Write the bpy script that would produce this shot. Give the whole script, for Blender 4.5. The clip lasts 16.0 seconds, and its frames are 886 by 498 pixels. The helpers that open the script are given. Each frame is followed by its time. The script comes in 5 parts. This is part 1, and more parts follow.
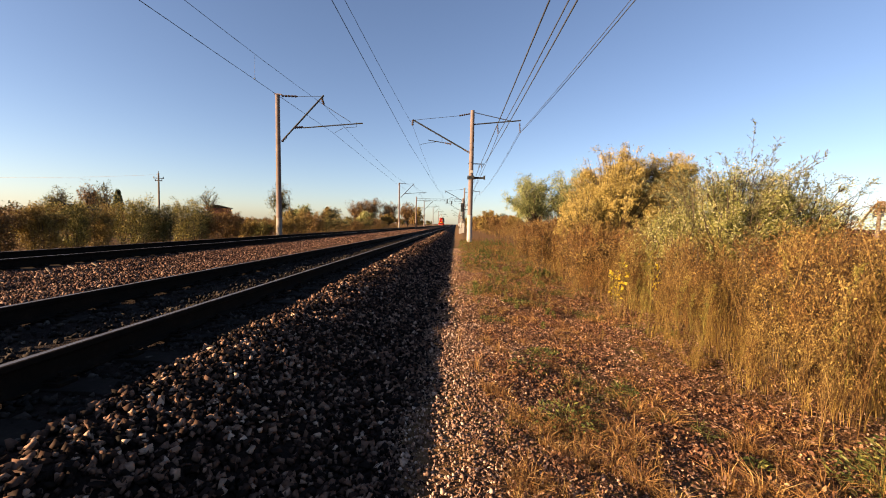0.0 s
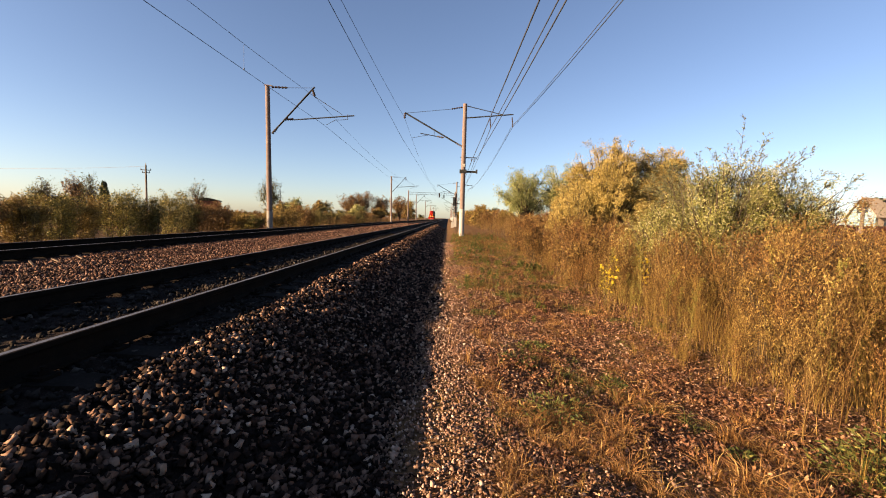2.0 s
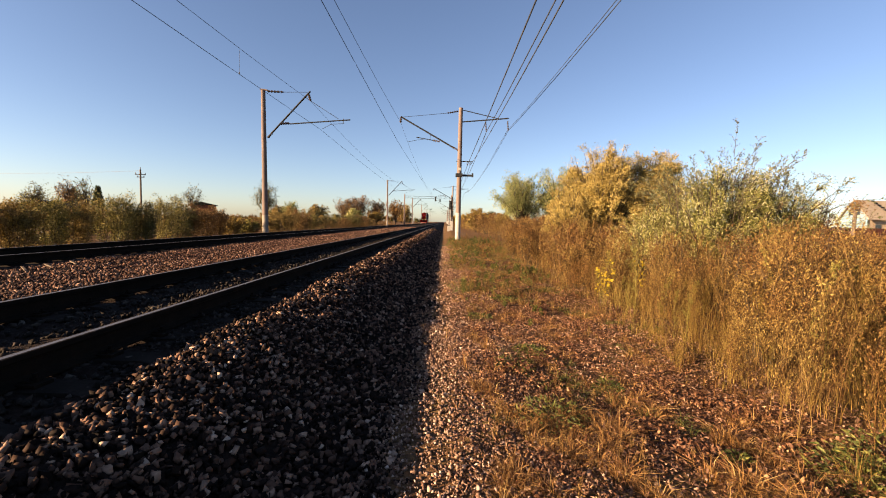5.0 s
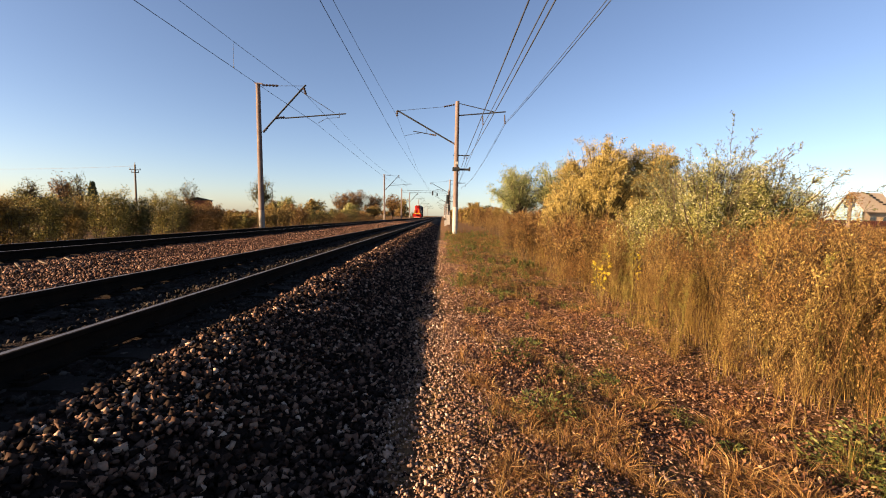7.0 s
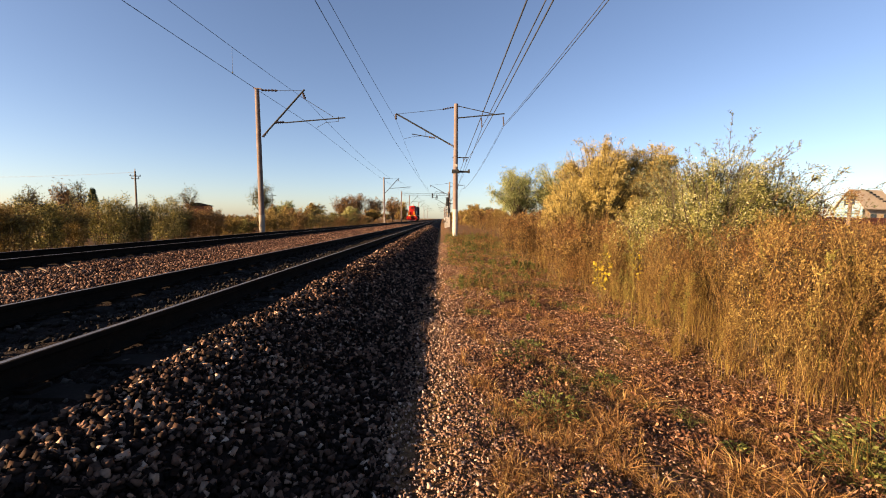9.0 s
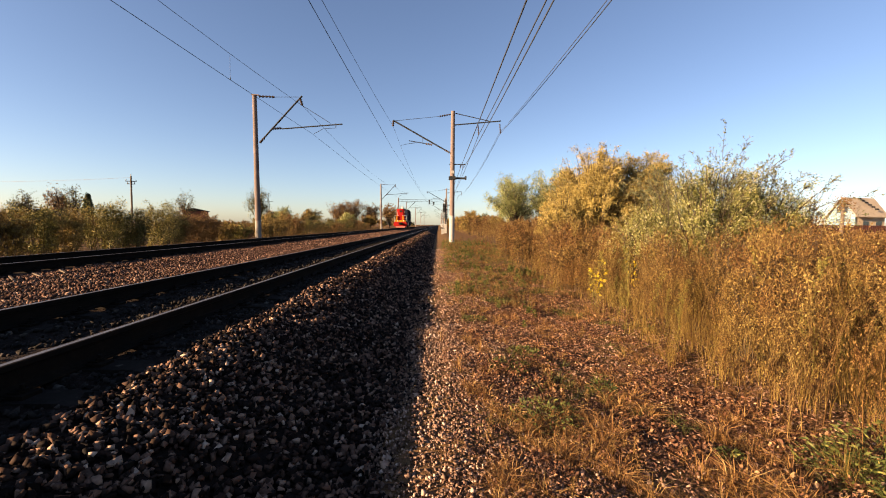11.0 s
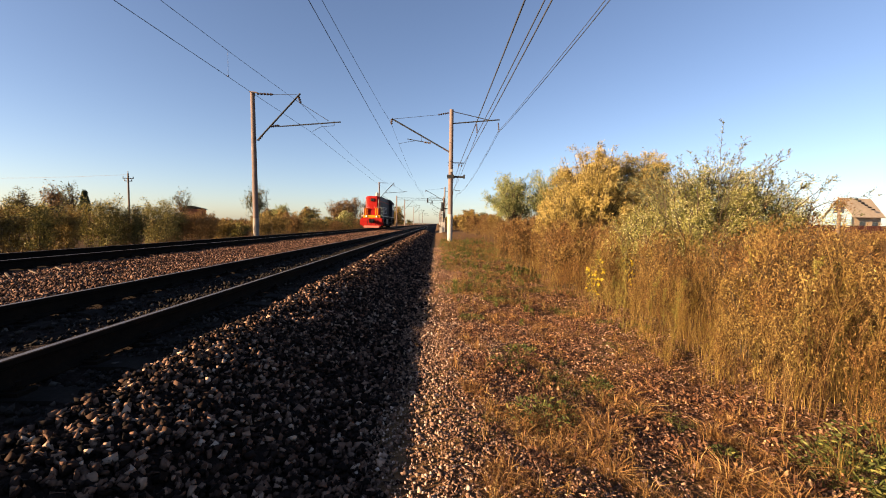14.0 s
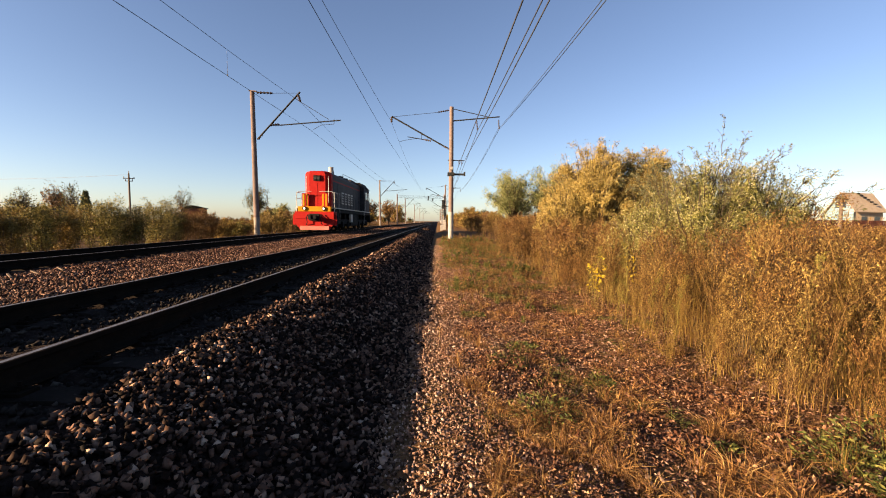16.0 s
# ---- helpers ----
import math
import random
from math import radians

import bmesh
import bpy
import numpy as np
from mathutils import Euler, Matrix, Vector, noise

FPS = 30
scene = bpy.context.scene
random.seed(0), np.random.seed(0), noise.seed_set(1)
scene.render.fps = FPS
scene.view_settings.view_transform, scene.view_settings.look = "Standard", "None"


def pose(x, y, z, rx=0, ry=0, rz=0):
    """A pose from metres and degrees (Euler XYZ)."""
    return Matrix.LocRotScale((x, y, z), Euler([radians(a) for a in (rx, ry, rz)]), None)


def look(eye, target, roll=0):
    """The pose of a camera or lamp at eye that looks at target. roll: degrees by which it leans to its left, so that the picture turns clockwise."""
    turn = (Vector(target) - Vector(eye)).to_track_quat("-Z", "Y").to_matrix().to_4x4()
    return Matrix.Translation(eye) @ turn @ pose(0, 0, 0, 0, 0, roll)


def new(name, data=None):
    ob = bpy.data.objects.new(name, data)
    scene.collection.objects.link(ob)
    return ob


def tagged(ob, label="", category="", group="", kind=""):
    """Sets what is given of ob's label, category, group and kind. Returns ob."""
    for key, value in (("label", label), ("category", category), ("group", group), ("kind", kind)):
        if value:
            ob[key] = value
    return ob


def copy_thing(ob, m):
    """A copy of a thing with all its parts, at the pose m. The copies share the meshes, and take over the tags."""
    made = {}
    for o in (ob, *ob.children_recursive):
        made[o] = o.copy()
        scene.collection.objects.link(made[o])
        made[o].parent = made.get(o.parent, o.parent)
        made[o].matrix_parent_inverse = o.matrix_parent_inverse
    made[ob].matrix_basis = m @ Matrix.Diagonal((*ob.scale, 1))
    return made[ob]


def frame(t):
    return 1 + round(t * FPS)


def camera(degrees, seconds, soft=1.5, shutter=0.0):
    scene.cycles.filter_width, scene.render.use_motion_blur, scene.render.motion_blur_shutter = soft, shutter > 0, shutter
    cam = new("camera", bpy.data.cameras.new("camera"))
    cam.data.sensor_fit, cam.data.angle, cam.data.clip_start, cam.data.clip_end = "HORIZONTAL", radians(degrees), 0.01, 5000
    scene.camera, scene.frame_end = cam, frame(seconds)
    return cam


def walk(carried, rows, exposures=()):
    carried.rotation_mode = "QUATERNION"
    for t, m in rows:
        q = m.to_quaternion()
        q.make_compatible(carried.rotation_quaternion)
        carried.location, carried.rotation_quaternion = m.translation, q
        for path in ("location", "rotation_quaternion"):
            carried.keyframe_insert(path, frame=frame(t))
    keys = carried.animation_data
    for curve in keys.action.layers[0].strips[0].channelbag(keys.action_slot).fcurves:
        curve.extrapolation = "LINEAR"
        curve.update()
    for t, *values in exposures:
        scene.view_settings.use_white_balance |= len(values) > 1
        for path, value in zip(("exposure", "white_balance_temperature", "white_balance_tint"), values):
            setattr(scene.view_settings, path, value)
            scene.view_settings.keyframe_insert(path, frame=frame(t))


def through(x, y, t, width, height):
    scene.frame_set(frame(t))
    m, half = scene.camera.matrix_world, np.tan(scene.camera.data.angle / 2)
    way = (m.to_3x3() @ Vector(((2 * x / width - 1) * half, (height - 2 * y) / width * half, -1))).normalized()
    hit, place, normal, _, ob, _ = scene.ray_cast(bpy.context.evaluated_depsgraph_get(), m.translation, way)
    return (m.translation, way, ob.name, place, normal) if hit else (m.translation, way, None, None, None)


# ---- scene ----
def camera_path():
    cam = camera(95.5, 16.0, soft=1.0)
    PATH = [
        (0.0, -0.037, -0.010, 1.466, -3.55, -1.47, 1.89), (0.5, -0.031, -0.015, 1.466, -3.48, -1.38, 1.78),
        (1.0, -0.029, -0.012, 1.466, -3.51, -1.27, 1.69), (1.5, -0.027, -0.007, 1.461, -3.89, -1.43, 1.05),
        (2.0, -0.029, 0.003, 1.460, -4.37, -1.72, 0.78), (2.5, -0.032, 0.001, 1.460, -4.22, -1.89, 0.75),
        (3.0, -0.031, 0.006, 1.460, -4.10, -1.87, 0.84), (3.5, -0.031, -0.002, 1.463, -3.76, -1.90, 0.75),
        (4.0, -0.030, -0.004, 1.464, -3.68, -1.80, 0.50), (6.5, -0.021, 0.011, 1.460, -4.49, -1.29, 0.08),
        (7.0, -0.017, 0.010, 1.462, -4.65, -1.25, -0.14), (7.5, -0.015, 0.012, 1.461, -4.64, -1.03, -0.30),
        (8.0, -0.012, 0.008, 1.461, -4.61, -1.10, -0.40), (8.5, -0.013, 0.007, 1.460, -4.48, -1.15, -0.19),
        (9.0, -0.015, 0.007, 1.465, -4.32, -0.54, -0.13), (11.5, -0.004, -0.013, 1.464, -3.34, -0.89, -0.92),
        (12.0, -0.002, -0.017, 1.465, -3.49, -0.97, -1.28), (12.5, 0.001, -0.016, 1.462, -3.26, -1.03, -0.77),
        (13.0, -0.002, -0.014, 1.464, -3.35, -0.98, -1.09), (13.5, 0.002, -0.013, 1.463, -3.09, -0.86, -0.91),
        (14.0, -0.000, -0.009, 1.462, -3.61, -0.96, -0.83), (14.5, 0.001, -0.000, 1.463, -3.95, -0.65, -0.70),
        (15.0, 0.002, 0.003, 1.460, -4.33, -0.46, -0.78), (15.5, 0.005, 0.003, 1.461, -4.37, -0.48, -1.08),
        (16.0, 0.000, -0.000, 1.460, -3.93, -0.55, -0.72),
    ]
    walk(cam, [(t, pose(x, y, z, 90 + pitch, roll, yaw)) for t, x, y, z, pitch, roll, yaw in PATH])
    scene.view_settings.exposure = 2.22
    scene.view_settings.use_white_balance = True
    scene.view_settings.white_balance_temperature, scene.view_settings.white_balance_tint = 7350, 22


camera_path()

# ---- light: a low evening sun behind and to the left, clear sky ----
SUN_TURN, SUN_HEIGHT = 66.0, 14.0      # degrees from straight behind towards the left; elevation
to_sun = Vector((-math.sin(radians(SUN_TURN)) * math.cos(radians(SUN_HEIGHT)),
                 -math.cos(radians(SUN_TURN)) * math.cos(radians(SUN_HEIGHT)),
                 math.sin(radians(SUN_HEIGHT))))


def daylight():
    world = bpy.data.worlds.new("sky")
    scene.world = world
    world.use_nodes = True
    nt = world.node_tree
    bg = nt.nodes["Background"]
    sky = nt.nodes.new("ShaderNodeTexSky")
    sky.sky_type = "NISHITA"
    sky.sun_disc = False
    sky.sun_elevation = radians(SUN_HEIGHT)
    sky.sun_rotation = math.atan2(to_sun.x, to_sun.y)
    sky.air_density, sky.dust_density, sky.ozone_density = 0.84, 0.55, 2.9
    bg.inputs["Strength"].default_value = 0.047
    nt.links.new(sky.outputs[0], bg.inputs["Color"])
    sun = bpy.data.lights.new("sun", "SUN")
    sun.energy, sun.angle, sun.color = 5.0, radians(0.5), (1.0, 0.76, 0.47)
    ob = new("sun", sun)
    ob.matrix_world = look(to_sun * 100, (0, 0, 0))


daylight()


# ---- materials ----
def material(name, rough=0.8, metal=0.0):
    m = bpy.data.materials.new(name)
    m.use_nodes = True
    nt = m.node_tree
    b = nt.nodes["Principled BSDF"]
    b.inputs["Roughness"].default_value = rough
    b.inputs["Metallic"].default_value = metal
    b.inputs["Specular IOR Level"].default_value = 0.5 if rough < 0.6 else 0.06
    return m, nt, b


def ramp(nt, source, stops):
    r = nt.nodes.new("ShaderNodeValToRGB")
    els = r.color_ramp.elements
    while len(els) < len(stops):
        els.new(0.5)
    for e, (p, c) in zip(els, stops):
        e.position, e.color = p, (*c, 1)
    nt.links.new(source, r.inputs[0])
    return r.outputs[0]


def noise_of(nt, scale, detail=6, rough=0.6, stretch=None):
    n = nt.nodes.new("ShaderNodeTexNoise")
    n.inputs["Scale"].default_value, n.inputs["Detail"].default_value, n.inputs["Roughness"].default_value = scale, detail, rough
    co = nt.nodes.new("ShaderNodeTexCoord")
    if stretch:
        mp = nt.nodes.new("ShaderNodeMapping")
        mp.inputs["Scale"].default_value = stretch
        nt.links.new(co.outputs["Object"], mp.inputs[0])
        nt.links.new(mp.outputs[0], n.inputs["Vector"])
    else:
        nt.links.new(co.outputs["Object"], n.inputs["Vector"])
    return n.outputs["Fac"]


def mixed(nt, fac, a, b, mode="MIX"):
    mx = nt.nodes.new("ShaderNodeMix")
    mx.data_type, mx.blend_type = "RGBA", mode
    for sock, v in ((mx.inputs[0], fac), (mx.inputs[6], a), (mx.inputs[7], b)):
        if isinstance(v, bpy.types.NodeSocket):
            nt.links.new(v, sock)
        elif isinstance(v, tuple):
            sock.default_value = (*v, 1)
        else:
            sock.default_value = v
    return mx.outputs[2]


def bumped(nt, b, height, strength=0.4, distance=0.01):
    bp = nt.nodes.new("ShaderNodeBump")
    bp.inputs["Strength"].default_value, bp.inputs["Distance"].default_value = strength, distance
    nt.links.new(height, bp.inputs["Height"])
    nt.links.new(bp.outputs[0], b.inputs["Normal"])


def worn(name, c1, c2, c3, scale=6.0, rough=0.8, metal=0.0, bump=0.3, fine=40.0, distance=0.006):
    """A surface of three tones: large stains and fine grain, with relief."""
    m, nt, b = material(name, rough, metal)
    big = ramp(nt, noise_of(nt, scale), [(0.3, c1), (0.55, c2), (0.75, c3)])
    g = noise_of(nt, fine, 4)
    grain = ramp(nt, g, [(0.3, (0.7, 0.7, 0.7)), (0.7, (1.15, 1.15, 1.15))])
    nt.links.new(mixed(nt, 0.8, big, grain, "MULTIPLY"), b.inputs["Base Color"])
    bumped(nt, b, g, bump, distance)
    return m


def leafy(name, stops, through=0.35, rough=0.6, patches=((0.75, 0.75, 0.75), (1.2, 1.2, 1.2)), size=0.9):
    """Leaves or blades: each island takes its own tone; some light passes through."""
    m, nt, b = material(name, rough)
    geo = nt.nodes.new("ShaderNodeNewGeometry")
    col = ramp(nt, geo.outputs["Random Per Island"], stops)
    patch = ramp(nt, noise_of(nt, size, 3), [(0.36, patches[0]), (0.64, patches[1])])
    col = mixed(nt, 0.8, col, patch, "MULTIPLY")
    nt.links.new(col, b.inputs["Base Color"])
    b.inputs["Specular IOR Level"].default_value = 0.2
    tr = nt.nodes.new("ShaderNodeBsdfTranslucent")
    nt.links.new(col, tr.inputs["Color"])
    mx = nt.nodes.new("ShaderNodeMixShader")
    mx.inputs[0].default_value = through
    nt.links.new(b.outputs[0], mx.inputs[1])
    nt.links.new(tr.outputs[0], mx.inputs[2])
    nt.links.new(mx.outputs[0], nt.nodes["Material Output"].inputs["Surface"])
    return m


def stony(name, stops, per_object=False):
    m, nt, b = material(name, 0.8)
    if per_object:
        src = nt.nodes.new("ShaderNodeObjectInfo").outputs["Random"]
    else:
        src = nt.nodes.new("ShaderNodeNewGeometry").outputs["Random Per Island"]
    col = ramp(nt, src, stops)
    g = noise_of(nt, 55, 5)
    col = mixed(nt, 0.8, col, ramp(nt, g, [(0.3, (0.65, 0.65, 0.65)), (0.7, (1.15, 1.15, 1.15))]), "MULTIPLY")
    nt.links.new(col, b.inputs["Base Color"])
    bumped(nt, b, g, 0.35, 0.004)
    return m


def ground_material():
    m, nt, b = material("dry_ground", 0.95)
    big = ramp(nt, noise_of(nt, 0.5, 5), [(0.35, (0.105, 0.052, 0.028)), (0.5, (0.130, 0.074, 0.036)), (0.65, (0.098, 0.076, 0.029))])
    g = noise_of(nt, 22, 8, 0.7)
    fine = ramp(nt, g, [(0.32, (0.35, 0.3, 0.28)), (0.5, (0.9, 0.9, 0.9)), (0.68, (1.5, 1.4, 1.3))])
    nt.links.new(mixed(nt, 1.0, big, fine, "MULTIPLY"), b.inputs["Base Color"])
    bumped(nt, b, g, 0.9, 0.03)
    return m


# slope shade and sunlit sparkle put into the tones: mostly near-black, few bright
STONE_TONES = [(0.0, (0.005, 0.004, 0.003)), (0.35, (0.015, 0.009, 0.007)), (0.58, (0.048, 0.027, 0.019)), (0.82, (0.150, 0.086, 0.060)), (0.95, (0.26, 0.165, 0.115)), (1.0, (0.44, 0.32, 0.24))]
M = {}
M["ground"] = ground_material()
# bed colour is kept near black to stand for shade between the stones
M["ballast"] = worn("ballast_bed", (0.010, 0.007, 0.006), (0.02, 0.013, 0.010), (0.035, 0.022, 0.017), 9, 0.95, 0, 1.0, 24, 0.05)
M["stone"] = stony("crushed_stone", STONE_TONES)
M["stone_red"] = stony("rust_red_stone", [(0.0, (0.014, 0.008, 0.006)), (0.4, (0.045, 0.023, 0.016)), (0.75, (0.115, 0.060, 0.041)), (0.97, (0.24, 0.155, 0.115))])
# ballast next to the rails: the rails' shade is put into the stone colour
M["stone_dark"] = stony("shade_dark_stone", [(0.0, (0.008, 0.007, 0.006)), (0.6, (0.021, 0.017, 0.014)), (0.95, (0.038, 0.029, 0.024)), (0.99, (0.084, 0.070, 0.056))])
M["stone_one"] = stony("crushed_stone_piece", STONE_TONES, True)
M["gravel"] = stony("gravel", [(0.0, (0.075, 0.044, 0.031)), (0.4, (0.165, 0.100, 0.070)), (0.8, (0.275, 0.175, 0.124)), (0.97, (0.48, 0.36, 0.28))])
# rust taken far below its own tone; the colour carries the sides' shade
M["rail_side"] = worn("shade_dark_rusty_rail", (0.005, 0.004, 0.003), (0.009, 0.006, 0.004), (0.015, 0.009, 0.006), 5, 0.9, 0.0)
M["rail_top"] = worn("polished_rail_head", (0.12, 0.11, 0.105), (0.16, 0.15, 0.145), (0.2, 0.19, 0.18), 3, 0.5, 0.8, 0.1)
M["concrete"] = worn("weathered_concrete", (0.118, 0.092, 0.083), (0.152, 0.118, 0.106), (0.182, 0.145, 0.130), 2.5, 0.9)
# concrete coloured nearly black, so that sleepers look shaded by the rails
M["sleeper"] = worn("shade_dark_concrete_sleeper", (0.010, 0.008, 0.006), (0.016, 0.012, 0.010), (0.023, 0.018, 0.014), 5, 0.95)
M["pale_concrete"] = worn("pale_painted_concrete", (0.17, 0.15, 0.13), (0.21, 0.19, 0.165), (0.25, 0.225, 0.2), 4, 0.9)
M["whitewash"] = worn("flaking_whitewash", (0.239, 0.225, 0.204), (0.303, 0.295, 0.273), (0.330, 0.320, 0.303), 5, 0.9)
M["steel"] = worn("dark_galvanised_steel", (0.019, 0.020, 0.023), (0.027, 0.030, 0.032), (0.041, 0.041, 0.041), 8, 0.65, 0.2)
M["insulator"] = worn("brown_glazed_insulator", (0.05, 0.035, 0.03), (0.06, 0.045, 0.04), (0.08, 0.06, 0.05), 9, 0.65)
M["wire"] = worn("dark_wire", (0.05, 0.055, 0.065), (0.06, 0.065, 0.075), (0.08, 0.08, 0.09), 3, 0.6, 0.4)
M["red"] = worn("red_locomotive_paint", (0.23, 0.009, 0.007), (0.265, 0.012, 0.010), (0.29, 0.017, 0.014), 1.5, 0.6, 0, 0.05)
# paler red for the lower plough plate, with direct sunlight mixed into the colour
M["plate_pink"] = worn("sunlit_tone_red_paint", (0.34, 0.115, 0.09), (0.38, 0.14, 0.115), (0.42, 0.17, 0.14), 2, 0.7, 0, 0.1)
M["orange"] = worn("orange_yellow_paint", (0.40, 0.150, 0.008), (0.44, 0.18, 0.012), (0.46, 0.205, 0.02), 2, 0.6, 0, 0.05)
M["grey"] = worn("dark_grey_locomotive_paint", (0.030, 0.029, 0.033), (0.038, 0.036, 0.040), (0.050, 0.046, 0.049), 1.2, 0.62, 0, 0.05)
M["black"] = worn("sooty_black_underframe", (0.007, 0.007, 0.008), (0.012, 0.012, 0.012), (0.024, 0.022, 0.020), 2, 0.8)
M["cream"] = worn("off_white_paint", (0.224, 0.217, 0.195), (0.262, 0.254, 0.232), (0.284, 0.277, 0.254), 3, 0.5, 0, 0.1)
M["bark"] = worn("grey_brown_bark", (0.042, 0.031, 0.021), (0.072, 0.055, 0.038), (0.105, 0.083, 0.057), 8, 0.9)
M["wood"] = worn("weathered_wood", (0.088, 0.066, 0.050), (0.121, 0.094, 0.072), (0.154, 0.121, 0.094), 4, 0.9)
M["fence"] = worn("brown_sheet_fence", (0.078, 0.030, 0.021), (0.096, 0.036, 0.024), (0.114, 0.048, 0.033), 0.6, 0.6)
M["roof"] = worn("pale_fibre_cement_roof", (0.27, 0.22, 0.165), (0.33, 0.275, 0.21), (0.37, 0.31, 0.24), 0.8, 0.9)
M["wall_blue"] = worn("pale_blue_boards", (0.115, 0.185, 0.23), (0.14, 0.215, 0.265), (0.16, 0.24, 0.29), 0.8, 0.85)
M["wall_pink"] = worn("cream_plaster", (0.42, 0.31, 0.20), (0.47, 0.36, 0.24), (0.50, 0.39, 0.27), 0.8, 0.9)
M["brick_far"] = worn("red_brick", (0.120, 0.048, 0.036), (0.156, 0.060, 0.042), (0.180, 0.078, 0.060), 1.0, 0.9)
M["dark_glass"] = worn("dark_window_glass", (0.02, 0.025, 0.03), (0.025, 0.03, 0.035), (0.03, 0.035, 0.04), 1, 0.12, 0, 0.02)
M["leaf_yellow"] = leafy("yellow_willow_leaves", [(0.0, (0.20, 0.140, 0.036)), (0.4, (0.32, 0.238, 0.070)), (0.75, (0.42, 0.33, 0.125)), (1.0, (0.25, 0.222, 0.07))])
# the two whitish top tones paint sunlit glints onto single leaves
M["leaf_pale"] = leafy("pale_green_leaves", [(0.0, (0.090, 0.104, 0.024)), (0.4, (0.205, 0.203, 0.052)), (0.75, (0.35, 0.33, 0.115)), (0.9, (0.49, 0.465, 0.235)), (1.0, (0.60, 0.565, 0.36))])
M["leaf_green"] = leafy("grey_green_leaves", [(0.0, (0.117, 0.147, 0.054)), (0.5, (0.215, 0.235, 0.087)), (1.0, (0.332, 0.323, 0.137))])
M["leaf_bright"] = leafy("bright_yellow_leaves", [(0.0, (0.347, 0.252, 0.017)), (1.0, (0.420, 0.325, 0.028))])
M["leaf_rust"] = leafy("rust_brown_leaves", [(0.0, (0.060, 0.030, 0.011)), (0.5, (0.130, 0.070, 0.024)), (1.0, (0.22, 0.135, 0.043))], 0.18)
M["leaf_dark"] = leafy("dark_olive_leaves", [(0.0, (0.026, 0.028, 0.009)), (0.5, (0.066, 0.063, 0.019)), (1.0, (0.17, 0.14, 0.038))], 0.12)
M["leaf_olive"] = leafy("olive_green_leaves", [(0.0, (0.045, 0.047, 0.013)), (0.5, (0.120, 0.108, 0.029)), (1.0, (0.30, 0.24, 0.062))], 0.22)
M["leaf_weed"] = leafy("yellow_green_weed_leaves", [(0.0, (0.075, 0.072, 0.016)), (0.5, (0.150, 0.130, 0.030)), (1.0, (0.27, 0.215, 0.055))])
M["leaf_gold"] = leafy("golden_brown_leaves", [(0.0, (0.085, 0.055, 0.016)), (0.5, (0.170, 0.115, 0.032)), (1.0, (0.28, 0.20, 0.058))], 0.25)
M["leaf_spray"] = leafy("small_dull_green_leaves", [(0.0, (0.045, 0.055, 0.026)), (0.5, (0.11, 0.118, 0.052)), (1.0, (0.26, 0.255, 0.13))], 0.25)
M["weed"] = leafy("dry_russet_weeds", [(0.0, (0.045, 0.024, 0.010)), (0.35, (0.108, 0.060, 0.022)), (0.75, (0.195, 0.122, 0.046)), (1.0, (0.28, 0.20, 0.076))], 0.3, 0.7, ((0.82, 0.66, 0.6), (1.1, 1.15, 1.0)), 0.8)
M["straw"] = leafy("golden_straw", [(0.0, (0.050, 0.029, 0.008)), (0.45, (0.145, 0.095, 0.025)), (1.0, (0.27, 0.195, 0.060))], 0.3, 0.6, ((0.75, 0.62, 0.5), (1.15, 1.2, 1.0)), 1.4)
M["rust_grass"] = leafy("rusty_short_grass", [(0.0, (0.065, 0.028, 0.012)), (0.45, (0.20, 0.100, 0.036)), (0.85, (0.36, 0.205, 0.072)), (1.0, (0.44, 0.31, 0.13))])
M["green_grass"] = leafy("low_green_grass", [(0.0, (0.03, 0.045, 0.012)), (0.6, (0.09, 0.105, 0.026)), (1.0, (0.19, 0.155, 0.05))])
M["plume"] = leafy("feathery_russet_plumes", [(0.0, (0.020, 0.010, 0.004)), (0.35, (0.085, 0.045, 0.015)), (0.75, (0.180, 0.112, 0.038)), (1.0, (0.30, 0.215, 0.080))], 0.15, 0.8, ((0.78, 0.58, 0.48), (1.08, 1.2, 1.0)), 1.1)
M["withered"] = leafy("withered_reddish_leaves", [(0.0, (0.030, 0.014, 0.008)), (0.45, (0.110, 0.050, 0.026)), (0.8, (0.205, 0.108, 0.058)), (1.0, (0.36, 0.23, 0.135))], 0.12, 0.6, ((0.65, 0.55, 0.55), (1.2, 1.15, 1.0)), 2.5)
M["litter"] = leafy("fallen_leaves", [(0.0, (0.034, 0.017, 0.011)), (0.5, (0.105, 0.050, 0.030)), (0.85, (0.185, 0.102, 0.064)), (1.0, (0.33, 0.22, 0.155))], 0.1)


def glowing(name, colour, strength):
    m, nt, b = material(name, 0.3)
    b.inputs["Base Color"].default_value = (*colour, 1)
    b.inputs["Emission Color"].default_value = (*colour, 1)
    b.inputs["Emission Strength"].default_value = strength
    return m


M["headlight"] = glowing("lit_headlight", (1.0, 0.9, 0.7), 0.5)


# ---- mesh helpers ----
def part(name, bm, mat, parent=None, label=""):
    me = bpy.data.meshes.new(name)
    bm.to_mesh(me)
    bm.free()
    for m in (mat if isinstance(mat, (list, tuple)) else [mat]):
        me.materials.append(M[m])
    ob = new(name, me)
    ob.parent = parent
    if label:
        ob["label"] = label
    return ob


